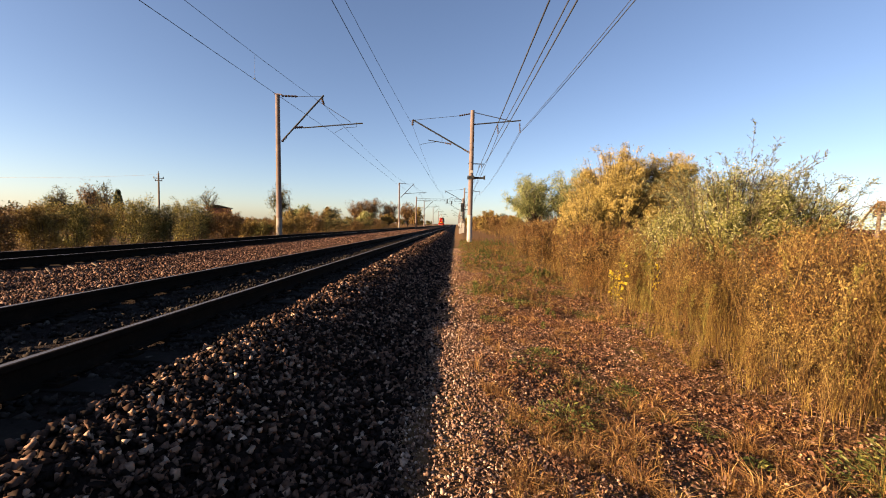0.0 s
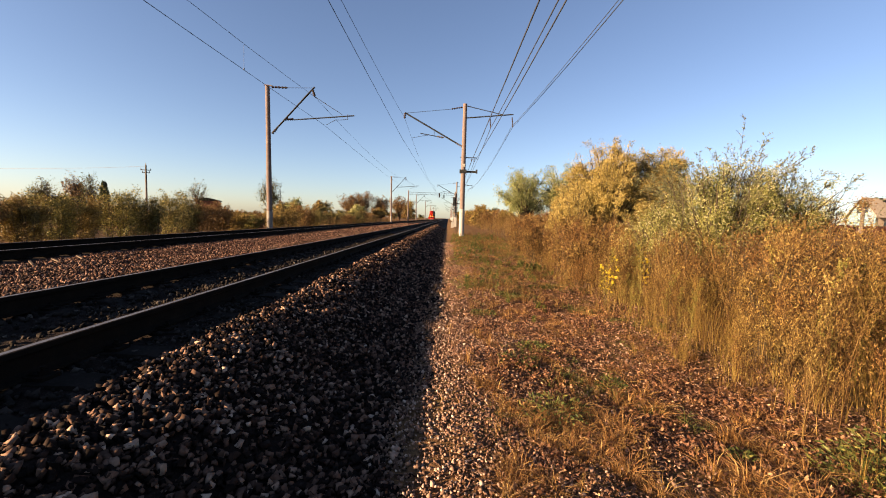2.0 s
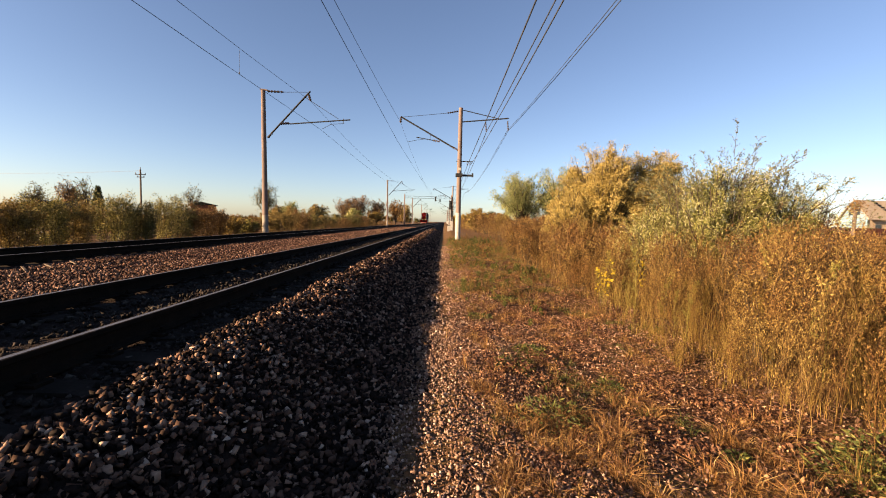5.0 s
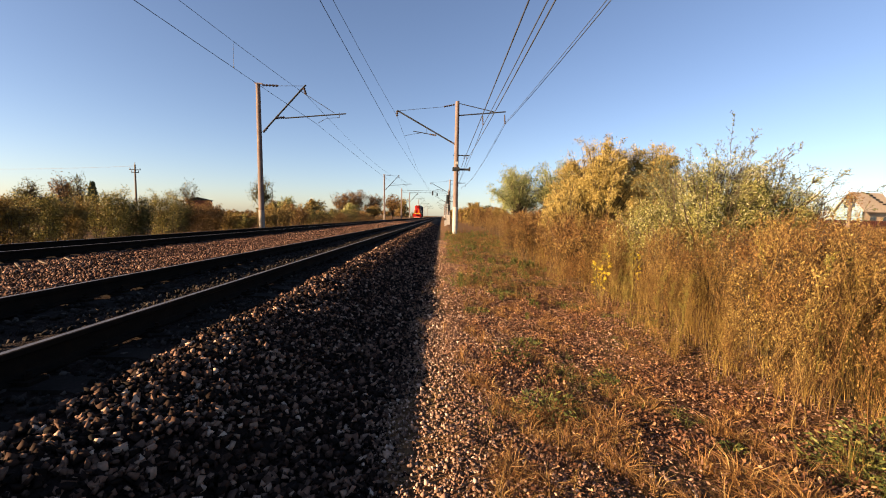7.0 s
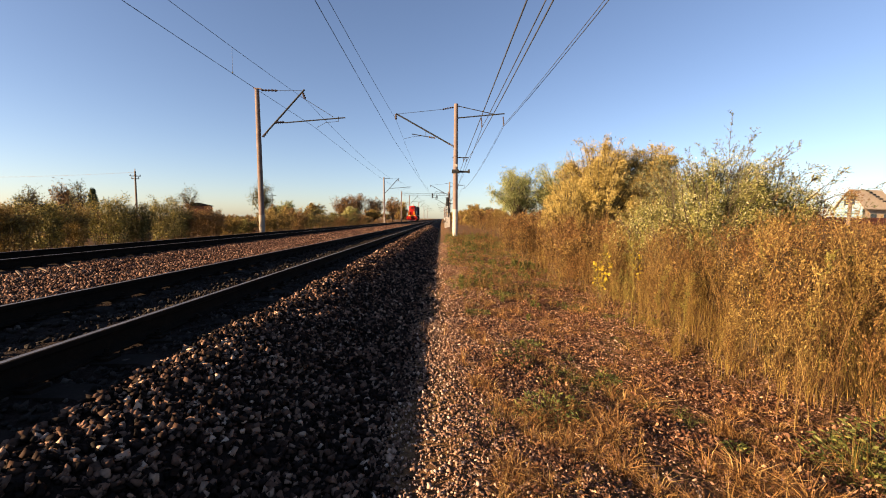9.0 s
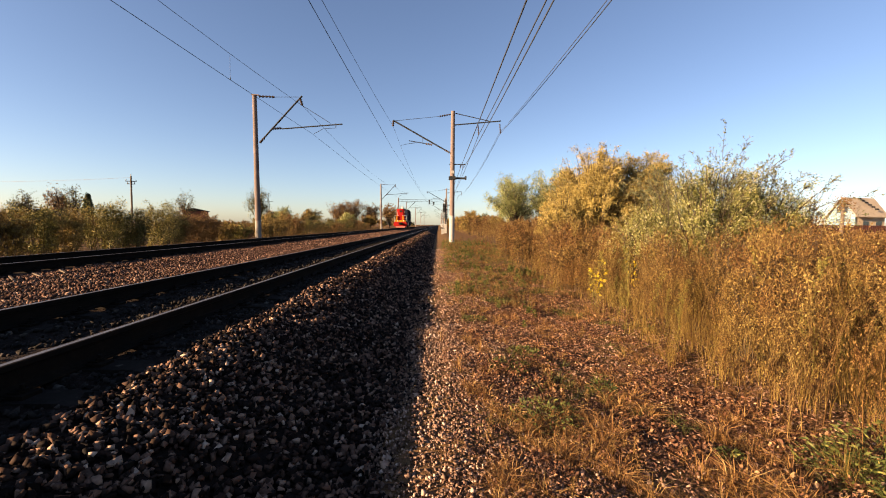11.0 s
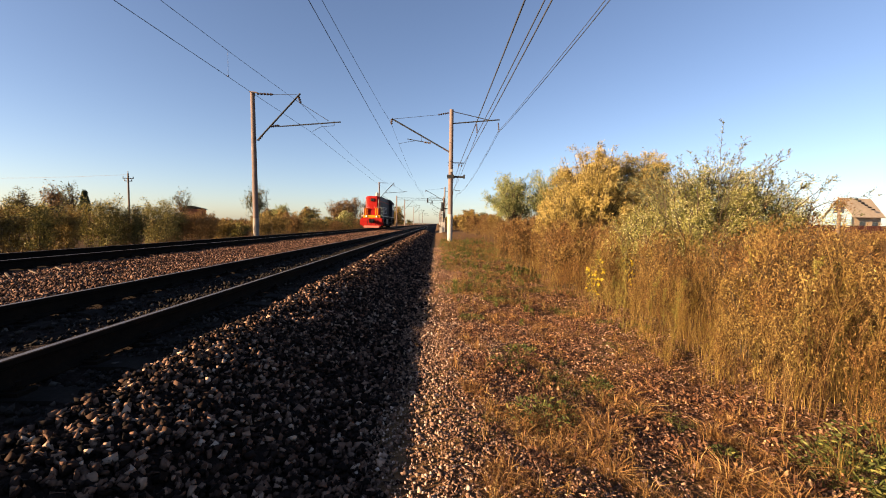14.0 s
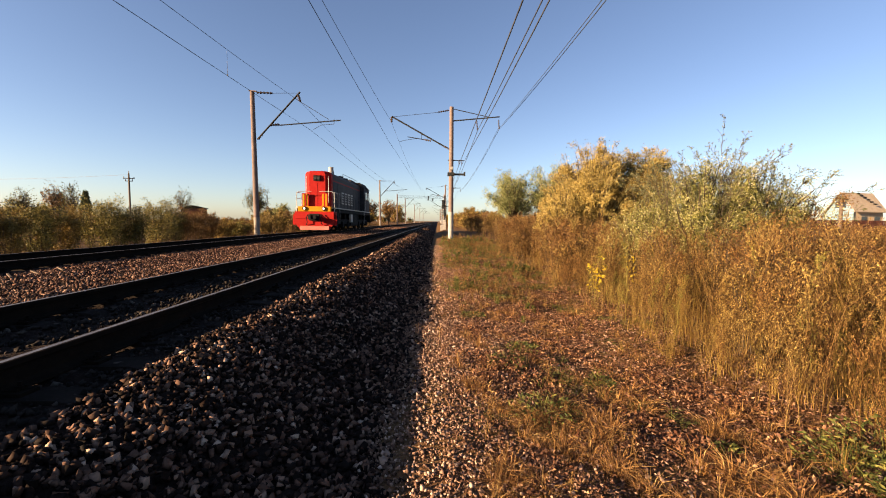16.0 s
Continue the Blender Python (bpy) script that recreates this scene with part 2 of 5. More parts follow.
def raw(name, verts, faces, mat, parent=None, label=""):
    """A mesh from numpy arrays of vertices and of faces with one number of corners."""
    me = bpy.data.meshes.new(name)
    verts, faces = np.asarray(verts, np.float32), np.asarray(faces, np.int32)
    n, k = faces.shape
    me.vertices.add(len(verts))
    me.vertices.foreach_set("co", verts.ravel())
    me.loops.add(n * k)
    me.loops.foreach_set("vertex_index", faces.ravel())
    me.polygons.add(n)
    me.polygons.foreach_set("loop_start", np.arange(0, n * k, k, dtype=np.int32))
    me.polygons.foreach_set("loop_total", np.full(n, k, np.int32))
    me.update(calc_edges=True)
    me.materials.append(M[mat])
    ob = new(name, me)
    ob.parent = parent
    if label:
        ob["label"] = label
    return ob


def empty(name, x=0, y=0, z=0, turn=0):
    ob = new(name)
    ob.matrix_basis = pose(x, y, z, 0, 0, turn)
    return ob


def box(bm, x0, y0, z0, x1, y1, z1, bevel=0.0):
    r = bmesh.ops.create_cube(bm, size=1, matrix=Matrix.Translation(((x0 + x1) / 2, (y0 + y1) / 2, (z0 + z1) / 2)) @ Matrix.Diagonal((x1 - x0, y1 - y0, z1 - z0, 1)))
    if bevel:
        es = {e for v in r["verts"] for e in v.link_edges}
        bmesh.ops.bevel(bm, geom=list(es), offset=bevel, segments=2, affect="EDGES", profile=0.6)
    return bm


def tube(bm, a, b, r, r2=None, sides=8):
    a, b = Vector(a), Vector(b)
    d = b - a
    m = Matrix.Translation((a + b) / 2) @ d.to_track_quat("Z", "Y").to_matrix().to_4x4()
    bmesh.ops.create_cone(bm, cap_ends=True, segments=sides, radius1=r, radius2=r if r2 is None else r2, depth=d.length, matrix=m)
    return bm


def line(bm, pts, r, sides=6):
    for a, b in zip(pts, pts[1:]):
        tube(bm, a, b, r, sides=sides)
    return bm


def prism(bm, outline, y0, y1):
    """An (x, z) outline drawn out along y."""
    a = [bm.verts.new((x, y0, z)) for x, z in outline]
    b = [bm.verts.new((x, y1, z)) for x, z in outline]
    n = len(outline)
    bm.faces.new(a)
    bm.faces.new(b[::-1])
    for i in range(n):
        bm.faces.new((a[i], b[i], b[(i + 1) % n], a[(i + 1) % n]))
    bmesh.ops.recalc_face_normals(bm, faces=bm.faces)
    return bm


def B():
    return bmesh.new()


# ---- plan ----
RAIL_TOP = 0.603
GAUGE = 1.59                     # between the middles of the rail heads
TRACKS = (-3.38, -9.25)
NEAR, FAR = -33.0, 900.0
PROFILE = ((-16.0, -0.15), (-13.6, 0.02), (-13.0, 0.06), (-11.35, 0.40), (-11.0, 0.43), (-10.6, 0.40), (-10.0, 0.35), (-8.5, 0.35), (-7.9, 0.40), (-7.4, 0.41), (-6.3, 0.36),
           (-5.2, 0.41), (-4.8, 0.40), (-4.1, 0.385), (-2.7, 0.385), (-2.6, 0.40), (-2.1, 0.395), (-1.95, 0.425), (-1.78, 0.406), (-1.6, 0.362), (-1.4, 0.306), (-1.25, 0.245), (-1.0, 0.13), (-0.7, 0.05), (-0.4, 0.0), (0.0, -0.06))
PX, PZ = np.array([p[0] for p in PROFILE]), np.array([p[1] for p in PROFILE])


def ground_z(x, y):
    x, y = np.asarray(x, float), np.asarray(y, float)
    z = 0.03 * np.sin(x * 1.3 + y * 0.7) + 0.025 * np.sin(y * 1.9 - x * 0.8) + 0.006 * np.clip(y - 5, 0, 40)
    return z * np.clip((x + 0.3) / 1.0, 0, 1) + np.where(x < -10, -0.05, 0)


def bed_z(x, y):
    return np.interp(x, PX, PZ) + 0.012 * np.sin(y * 2.1 + x * 3) + 0.010 * np.sin(y * 5.3 - x * 7)


# ---- ground and track bed ----
def build_ground():
    xs = np.unique(np.concatenate([-np.geomspace(16, 3000, 24), np.linspace(-16, -0.5, 16), np.linspace(-0.5, 8, 60), np.geomspace(8, 3000, 30)]))
    ys = np.unique(np.concatenate([-np.geomspace(2, 1500, 18), np.linspace(-2, 20, 140), np.geomspace(20, 4000, 50)]))
    X, Y = np.meshgrid(xs, ys)
    Z = ground_z(X, Y)
    Z = np.where((X > -13.5) & (X < -0.4), -0.3, Z)
    Z = Z + np.where((X > -0.4) & (X < 9) & (Y < 22), np.random.default_rng(3).normal(0, 0.008, X.shape), 0)
    nx, ny = len(xs), len(ys)
    i = (np.arange(ny - 1)[:, None] * nx + np.arange(nx - 1)).ravel()
    ob = raw("ground", np.stack([X, Y, Z], -1).reshape(-1, 3), np.stack([i, i + 1, i + 1 + nx, i + nx], 1), "ground")
    ob.data.shade_smooth()
    tagged(ob, "brown autumn ground with thin dry grass and gravel", "ground", kind="structure")


def build_bed():
    xs = np.unique(np.concatenate([PX, np.linspace(-2.1, 0.0, 40), np.linspace(-11.5, -2.1, 50)]))
    ys = np.unique(np.concatenate([np.linspace(NEAR, 0, 12), np.linspace(0, 30, 260), np.geomspace(30, FAR, 40)]))
    X, Y = np.meshgrid(xs, ys)
    Z = bed_z(X, Y) + np.random.default_rng(4).normal(0, 0.010, X.shape)
    nx, ny = len(xs), len(ys)
    i = (np.arange(ny - 1)[:, None] * nx + np.arange(nx - 1)).ravel()
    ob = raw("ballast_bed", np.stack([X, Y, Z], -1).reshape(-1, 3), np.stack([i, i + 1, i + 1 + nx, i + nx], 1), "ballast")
    return tagged(ob, "reddish-brown crushed stone bed under two railway tracks", "track bed", kind="structure")


def stone_shapes(count, seed):
    """Angular crushed stones: skewed blocks with uneven corners."""
    rng = np.random.default_rng(seed)
    v0 = np.array([(x, y, z) for z in (-1, 1) for y in (-1, 1) for x in (-1, 1)], float)
    f0 = np.array([(0, 2, 3), (0, 3, 1), (4, 5, 7), (4, 7, 6), (0, 1, 5), (0, 5, 4), (2, 6, 7), (2, 7, 3), (0, 4, 6), (0, 6, 2), (1, 3, 7), (1, 7, 5)])
    out = []
    for _ in range(count):
        v = v0 * np.array([1.0, rng.uniform(0.55, 0.9), rng.uniform(0.35, 0.7)]) + rng.normal(0, 0.2, (8, 3))
        v[4:, :2] *= rng.uniform(0.35, 0.9)
        v[:, 0] += v[:, 2] * rng.normal(0, 0.35)
        out.append(v * 0.42)
    return out, f0


def octa_shapes(count, seed):
    rng = np.random.default_rng(seed)
    v0 = np.array([(1, 0, 0), (-1, 0, 0), (0, 1, 0), (0, -1, 0), (0, 0, 1), (0, 0, -1)], float)
    f0 = np.array([(0, 2, 4), (2, 1, 4), (1, 3, 4), (3, 0, 4), (2, 0, 5), (1, 2, 5), (3, 1, 5), (0, 3, 5)])
    return [(v0 * rng.uniform(0.7, 1.2, (6, 1)) + rng.normal(0, 0.15, (6, 3))) * np.array([0.55, 0.45, 0.35]) for _ in range(count)], f0


def random_turns(n, rng):
    q = rng.normal(size=(n, 4))
    q /= np.linalg.norm(q, axis=1)[:, None]
    w, x, y, z = q.T
    return np.stack([1 - 2 * (y * y + z * z), 2 * (x * y - z * w), 2 * (x * z + y * w),
                     2 * (x * y + z * w), 1 - 2 * (x * x + z * z), 2 * (y * z - x * w),
                     2 * (x * z - y * w), 2 * (y * z + x * w), 1 - 2 * (x * x + y * y)], -1).reshape(n, 3, 3)


def scatter(templates, faces, pos, size, turns, rng):
    """Copies of vertex templates at the places, joined into one pair of arrays."""
    pick = rng.integers(0, len(templates), len(pos))
    T = np.stack(templates)[pick]
    V = np.einsum("nij,nkj->nki", turns, T) * size[:, None, None] + pos[:, None, :]
    k = T.shape[1]
    F = faces[None] + (np.arange(len(pos)) * k)[:, None, None]
    return V.reshape(-1, 3), F.reshape(-1, faces.shape[1])


def stones(name, zones, height, mat, label, seed, parent=None, fine=True):
    rng = np.random.default_rng(seed)
    shapes, faces = stone_shapes(24, seed) if fine else octa_shapes(24, seed)
    P, S = [], []
    for x0, x1, y0, y1, per_m2, s0, s1, sink in zones:
        n = int((x1 - x0) * (y1 - y0) * per_m2)
        x, y = rng.uniform(x0, x1, n), rng.uniform(y0, y1, n)
        s = rng.uniform(s0, s1, n) * rng.choice([0.7, 1.0, 1.25], n, p=[0.3, 0.5, 0.2])
        P.append(np.stack([x, y, height(x, y) + s * sink], 1))
        S.append(s)
    P, S = np.concatenate(P), np.concatenate(S)
    V, F = scatter(shapes, faces, P, S, random_turns(len(P), rng), rng)
    ob = raw(name, V, F, mat, parent)
    return tagged(ob, label, "stones", kind="stuff")


def single_stones(bed):
    rng = np.random.default_rng(77)
    shapes, faces = stone_shapes(8, 78)
    meshes = []
    for s in shapes:
        me = bpy.data.meshes.new("stone")
        me.from_pydata([tuple(v) for v in s], [], [tuple(int(i) for i in f) for f in faces])
        me.materials.append(M["stone_one"])
        meshes.append(me)
    for k in range(300):
        x, y, s = rng.uniform(-1.95, -0.6), rng.uniform(1.4, 4.2), rng.uniform(0.034, 0.058)
        ob = new("stone", meshes[k % 8])
        ob.parent = bed
        ob.matrix_basis = Matrix.LocRotScale((x, y, float(bed_z(x, y)) + s * 0.35), Euler(rng.uniform(0, 6.28, 3)), (s, s, s))


# ---- track ----
def rail_outline():
    half = [(0.0375, 0.0), (0.0375, -0.030), (0.032, -0.040), (0.010, -0.052), (0.009, -0.140), (0.028, -0.156), (0.075, -0.168), (0.075, -0.180)]
    top = [(0.034, 0.004), (0.020, 0.006)]
    right = [(top[1][0], top[1][1] - 0.006), (top[0][0], top[0][1] - 0.006), *[(x, z - 0.006) for x, z in half]]
    return right + [(-x, z) for x, z in right[::-1]]


def build_rail(parent, x):
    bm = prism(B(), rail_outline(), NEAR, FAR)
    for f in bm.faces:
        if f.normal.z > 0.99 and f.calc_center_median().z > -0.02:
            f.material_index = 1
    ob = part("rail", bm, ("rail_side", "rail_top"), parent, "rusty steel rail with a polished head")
    ob.location = (x, 0, RAIL_TOP)


def sleeper_mesh():
    bm = B()
    prof = [(-0.14, 0.0), (0.14, 0.0), (0.10, 0.19), (-0.10, 0.19)]
    a = []
    for x, h in ((-1.35, 0.17), (-1.2, 0.20), (-0.5, 0.19), (-0.3, 0.145), (0.3, 0.145), (0.5, 0.19), (1.2, 0.20), (1.35, 0.17)):
        a.append([bm.verts.new((x, py, pz * h / 0.19)) for py, pz in prof])
    for r0, r1 in zip(a, a[1:]):
        for i in range(4):
            bm.faces.new((r0[i], r0[(i + 1) % 4], r1[(i + 1) % 4], r1[i]))
    bm.faces.new(a[0])
    bm.faces.new(a[-1][::-1])
    bmesh.ops.recalc_face_normals(bm, faces=bm.faces)
    me = bpy.data.meshes.new("sleeper")
    bm.to_mesh(me)
    bm.free()
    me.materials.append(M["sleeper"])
    return me


def fastening_mesh():
    bm = B()
    box(bm, -0.06, -0.06, 0.0, 0.06, 0.06, 0.022)
    box(bm, -0.055, -0.035, 0.018, 0.015, 0.035, 0.034)
    tube(bm, (0.005, 0, 0.02), (0.005, 0, 0.075), 0.014, sides=6)
    tube(bm, (0.005, 0, 0.03), (0.005, 0, 0.05), 0.026, sides=6)
    me = bpy.data.meshes.new("fastening")
    bm.to_mesh(me)
    bm.free()
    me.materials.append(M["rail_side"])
    return me


def build_track(cx, reach, number, sleeper, fastening):
    t = empty("railway_track", cx, 0, 0)
    tagged(t, "railway track of rusty steel rails on concrete sleepers", "railway track", "tracks")
    for sx in (-1, 1):
        build_rail(t, sx * GAUGE / 2)
    rng = np.random.default_rng(int(-cx * 10))
    for k in range(number):
        y = -8.0 + k * 0.545
        s = new("sleeper", sleeper)
        s.parent = t
        s.matrix_basis = pose(0, y, RAIL_TOP - 0.18 - 0.205, 0, 0, rng.uniform(-0.4, 0.4))
        if y < reach:
            for sx in (-1, 1):
                for side in (-1, 1):
                    f = new("fastening", fastening)
                    f.parent = s
                    f.matrix_basis = pose(sx * GAUGE / 2 + side * 0.115, 0, 0.198, 0, 0, 0 if side > 0 else 180)


# ---- overhead line ----
def pole_shaft(bm, h, r0, r1, z0=0.0, lean=0.0, start=0.0):
    """A tapered round shaft from start to h of a pole of the whole height."""
    tube(bm, (lean * start, 0, start), (lean * h, 0, h), r0 + (r1 - r0) * start / 10, r0 + (r1 - r0) * h / 10, 18)
    return bm


def insulator(parent, a, b, r=0.07, discs=4):
    bm = B()
    a, b = Vector(a), Vector(b)
    tube(bm, a, b, r * 0.35)
    for k in range(discs):
        p, q = a.lerp(b, (k + 0.15) / discs), a.lerp(b, (k + 0.75) / discs)
        tube(bm, p, q, r, r * 0.6, 10)
    part("insulator", bm, "insulator", parent)


def pole_base(name, label, x, y, z, h, lean, group, white=2.0, paint="whitewash"):
    p = empty(name, x, y, z)
    tagged(p, label, "pole", group)
    part("shaft", pole_shaft(B(), h, 0.19, 0.14, 0, lean, white), "concrete", p)
    part("painted_base", pole_shaft(B(), white, 0.193, 0.19, 0, lean, -0.3), paint, p, "pale painted lower end")
    return p


def right_pole():
    """Origin on the ground; the arms reach over the near track (towards -x) and over the verge."""
    X0, Z0 = 0.95, 0.16
    p = pole_base("catenary_pole", "tapered concrete catenary pole with a whitewashed foot and steel arms", X0, 29.7, Z0, 9.55, -0.003, "catenary poles")
    L = lambda x, z: (x - X0, 0, z - Z0)
    bm = B()
    tube(bm, L(0.5, 6.85), L(-3.40, 8.98), 0.055)
    part("cantilever", bm, "steel", p)
    insulator(p, L(0.82, 6.68), L(0.35, 6.93), 0.085)
    insulator(p, L(-0.05, 9.32), L(0.75, 9.48), 0.075, 5)
    insulator(p, L(-0.55, 7.28), L(-1.05, 7.36), 0.085)
    for x, zt in ((2.75, 8.72), (4.33, 8.85)):
        insulator(p, L(x, zt), L(x + 0.06, zt - 0.68), 0.06, 6)
    for x in (1.50, 1.70):
        insulator(p, L(x, 5.84), L(x, 5.60), 0.045, 3)
    bm = B()
    tube(bm, L(-3.38, 8.95), L(-0.05, 9.32), 0.014, sides=6)
    part("stay", bm, "steel", p)
    bm = B()
    line(bm, [L(-1.05, 7.36), L(-2.25, 7.55)], 0.03)
    line(bm, [L(-1.7, 7.42), L(-2.3, 7.33), L(-2.85, 7.20)], 0.014)
    tube(bm, L(-1.25, 7.75), L(-1.25, 7.4), 0.014)
    part("steady_arm", bm, "steel", p)
    bm = B()
    tube(bm, L(1.0, 8.72), L(4.42, 9.06), 0.045)
    tube(bm, L(1.0, 9.58), L(3.65, 9.02), 0.03)
    part("feeder_bracket", bm, "steel", p)
    bm = B()
    tube(bm, L(0.7, 5.90), L(1.9, 5.90), 0.035)
    tube(bm, L(0.75, 5.70), L(1.05, 5.70), 0.03)
    part("lower_bracket", bm, "steel", p)
    bm = B()
    box(bm, -0.28, -0.22, 4.62, 0.22, 0.22, 4.86, 0.01)
    box(bm, 0.15, -0.06, 4.66, 1.0, 0.06, 4.80, 0.01)
    box(bm, 0.9, -0.08, 4.62, 1.02, 0.08, 4.90, 0.01)
    part("box_bracket", bm, "steel", p)
    bm = B()
    box(bm, -0.09, -0.21, 5.06, 0.10, -0.17, 5.26, 0.004)
    part("plate", bm, "cream", p, "small white plate")
    insulator(p, L(-3.40, 8.95), L(-3.42, 8.55), 0.10, 3)
    return p


def left_pole():
    X0, Z0 = -12.35, 0.0
    p = pole_base("catenary_pole", "tall tapered concrete catenary pole with a cantilever over the far track", X0, 27.7, Z0, 10.0, -0.014, "catenary poles", 1.6, "pale_concrete")
    L = lambda x, z: (x - X0, 0, z - Z0)
    bm = B()
    tube(bm, L(-12.2, 6.85), L(-9.30, 10.0), 0.06)
    part("cantilever", bm, "steel", p)
    insulator(p, L(-12.15, 6.85), L(-11.85, 7.2), 0.09, 3)
    insulator(p, L(-12.2, 9.93), L(-11.1, 9.90), 0.085, 5)
    insulator(p, L(-11.3, 7.80), L(-10.7, 7.85), 0.095)
    insulator(p, L(-9.42, 9.78), L(-9.28, 9.35), 0.10, 3)
    bm = B()
    tube(bm, L(-11.1, 9.90), L(-9.5, 9.93), 0.014, sides=6)
    tube(bm, L(-9.75, 9.65), L(-7.4, 8.22), 0.016, sides=6)
    part("stay", bm, "steel", p)
    bm = B()
    tube(bm, L(-10.7, 7.80), L(-6.6, 8.18), 0.042)
    tube(bm, L(-7.05, 8.25), L(-7.05, 7.92), 0.02)
    line(bm, [L(-7.05, 7.92), L(-7.9, 7.85), L(-8.5, 7.52)], 0.014)
    part("steady_arm", bm, "steel", p)
    bm = B()
    tube(bm, L(-12.7, 10.05), L(-12.2, 10.0), 0.05)
    part("cap", bm, "concrete", p)
    return p


def wire(name, pts, r=0.008, sag=0.0, label="", n=14):
    """A hanging wire through its supports, with a dip in every span."""
    bm = B()
    path = []
    for (x0, y0, z0), (x1, y1, z1) in zip(pts, pts[1:]):
        for k in range(n):
            u = k / n
            path.append((x0 + (x1 - x0) * u, y0 + (y1 - y0) * u, z0 + (z1 - z0) * u - 4 * sag * u * (1 - u)))
    path.append(pts[-1])
    rings = []
    for x, y, z in path:
        rings.append([bm.verts.new((x + r * math.cos(a), y, z + r * math.sin(a))) for a in (0.5, 1.76, 3.01, 4.27, 5.53)])
    for r0, r1 in zip(rings, rings[1:]):
        for i in range(5):
            bm.faces.new((r0[i], r0[(i + 1) % 5], r1[(i + 1) % 5], r1[i]))
    return tagged(part(name, bm, "wire"), label or "dark overhead line wire", "wire", "overhead wires")


def droppers(cx, ys, z0, z1):
    for y in ys:
        bm = B()
        tube(bm, (cx, y, z0), (cx, y, z1), 0.006, sides=5)
        tube(bm, (cx, y, z0 - 0.02), (cx, y, z0 + 0.06), 0.022, sides=6)
        tagged(part("dropper", bm, "wire"), "thin wire dropper between the overhead wires", "wire", "droppers")


SPAN = 62.0
RY, LY = 29.7, 27.7


def overhead():
    right, left = right_pole(), left_pole()
    for k in (-1, 1, 2, 3, 4, 5):
        copy_thing(right, pose(0.95 + (0.7 if k > 0 else 0), RY + SPAN * k, 0.16))
        copy_thing(left, pose(-12.35, LY + SPAN * k + (-3 if k == 1 else 2 if k == 2 else 0), 0))
    rs = [RY + SPAN * k for k in range(-1, 6)]
    ls = [LY + SPAN * k for k in range(-1, 6)]
    zz = lambda k: 0.3 if k % 2 else -0.3
    wire("contact_wire", [(-3.3 - zz(k), y, 7.2) for k, y in enumerate(rs)], 0.011, 0.03)
    wire("messenger_wire", [(-3.42, y, 8.6) for y in rs], 0.009, 0.95)
    wire("contact_wire", [(-8.95 + zz(k), y, 7.52) for k, y in enumerate(ls)], 0.011, 0.25)
    wire("messenger_wire", [(-9.28, y, 9.35) for y in ls], 0.010, 0.95)
    for x, z, sag, r in ((1.50, 5.60, 0.15, 0.017), (2.81, 8.05, 0.62, 0.020), (1.70, 5.60, 0.75, 0.013), (4.39, 8.17, 1.0, 0.014), (4.30, 8.17, 0.96, 0.011)):
        wire("feeder_wire", [(x, y, z) for y in rs], r, sag)
    droppers(-8.9, (9.0, 17.5), 7.5, 8.5)


# ---- signals ----
def signal_head(parent, x, z, n=3):
    bm = B()
    box(bm, x - 0.17, -0.10, z - 0.22 * n, x + 0.17, 0.10, z + 0.22 * n, 0.04)
    part("head", bm, "black", parent)
    for k in range(n):
        bm = B()
        zz = z + (k - (n - 1) / 2) * 0.40
        tube(bm, (x, -0.10, zz), (x, -0.26, zz), 0.13, 0.15, 12)
        part("hood", bm, "steel", parent)


def mast_signal(x, y, z):
    s = empty("railway_signal", x, y, z)
    tagged(s, "railway mast signal with dark lamp heads and white foot", "signal")
    bm = B()
    tube(bm, (0, 0, 0.8), (0, 0, 5.2), 0.075)
    part("mast", bm, "steel", s)
    bm = B()
    box(bm, -0.22, -0.22, -0.3, 0.22, 0.22, 1.5, 0.03)
    part("foot", bm, "whitewash", s)
    signal_head(s, -0.25, 3.9, 3)
    signal_head(s, 0.0, 2.6, 2)
    bm = B()
    line(bm, [(0.3, 0.2, 0), (0.3, 0.2, 4.2)], 0.02)
    line(bm, [(-0.1, 0.2, 0), (-0.1, 0.2, 4.2)], 0.02)
    for k in range(12):
        tube(bm, (-0.1, 0.2, 0.3 + k * 0.33), (0.3, 0.2, 0.3 + k * 0.33), 0.012, sides=5)
    part("ladder", bm, "steel", s)


def relay_box(x, y, z):
    b = empty("relay_cabinet", x, y, z)
    tagged(b, "small white trackside relay cabinet", "cabinet")
    part("body", box(B(), -0.2, -0.18, -0.1, 0.2, 0.18, 0.8, 0.02), "cream", b)
    part("lid", box(B(), -0.23, -0.21, 0.8, 0.23, 0.21, 0.85, 0.01), "steel", b)


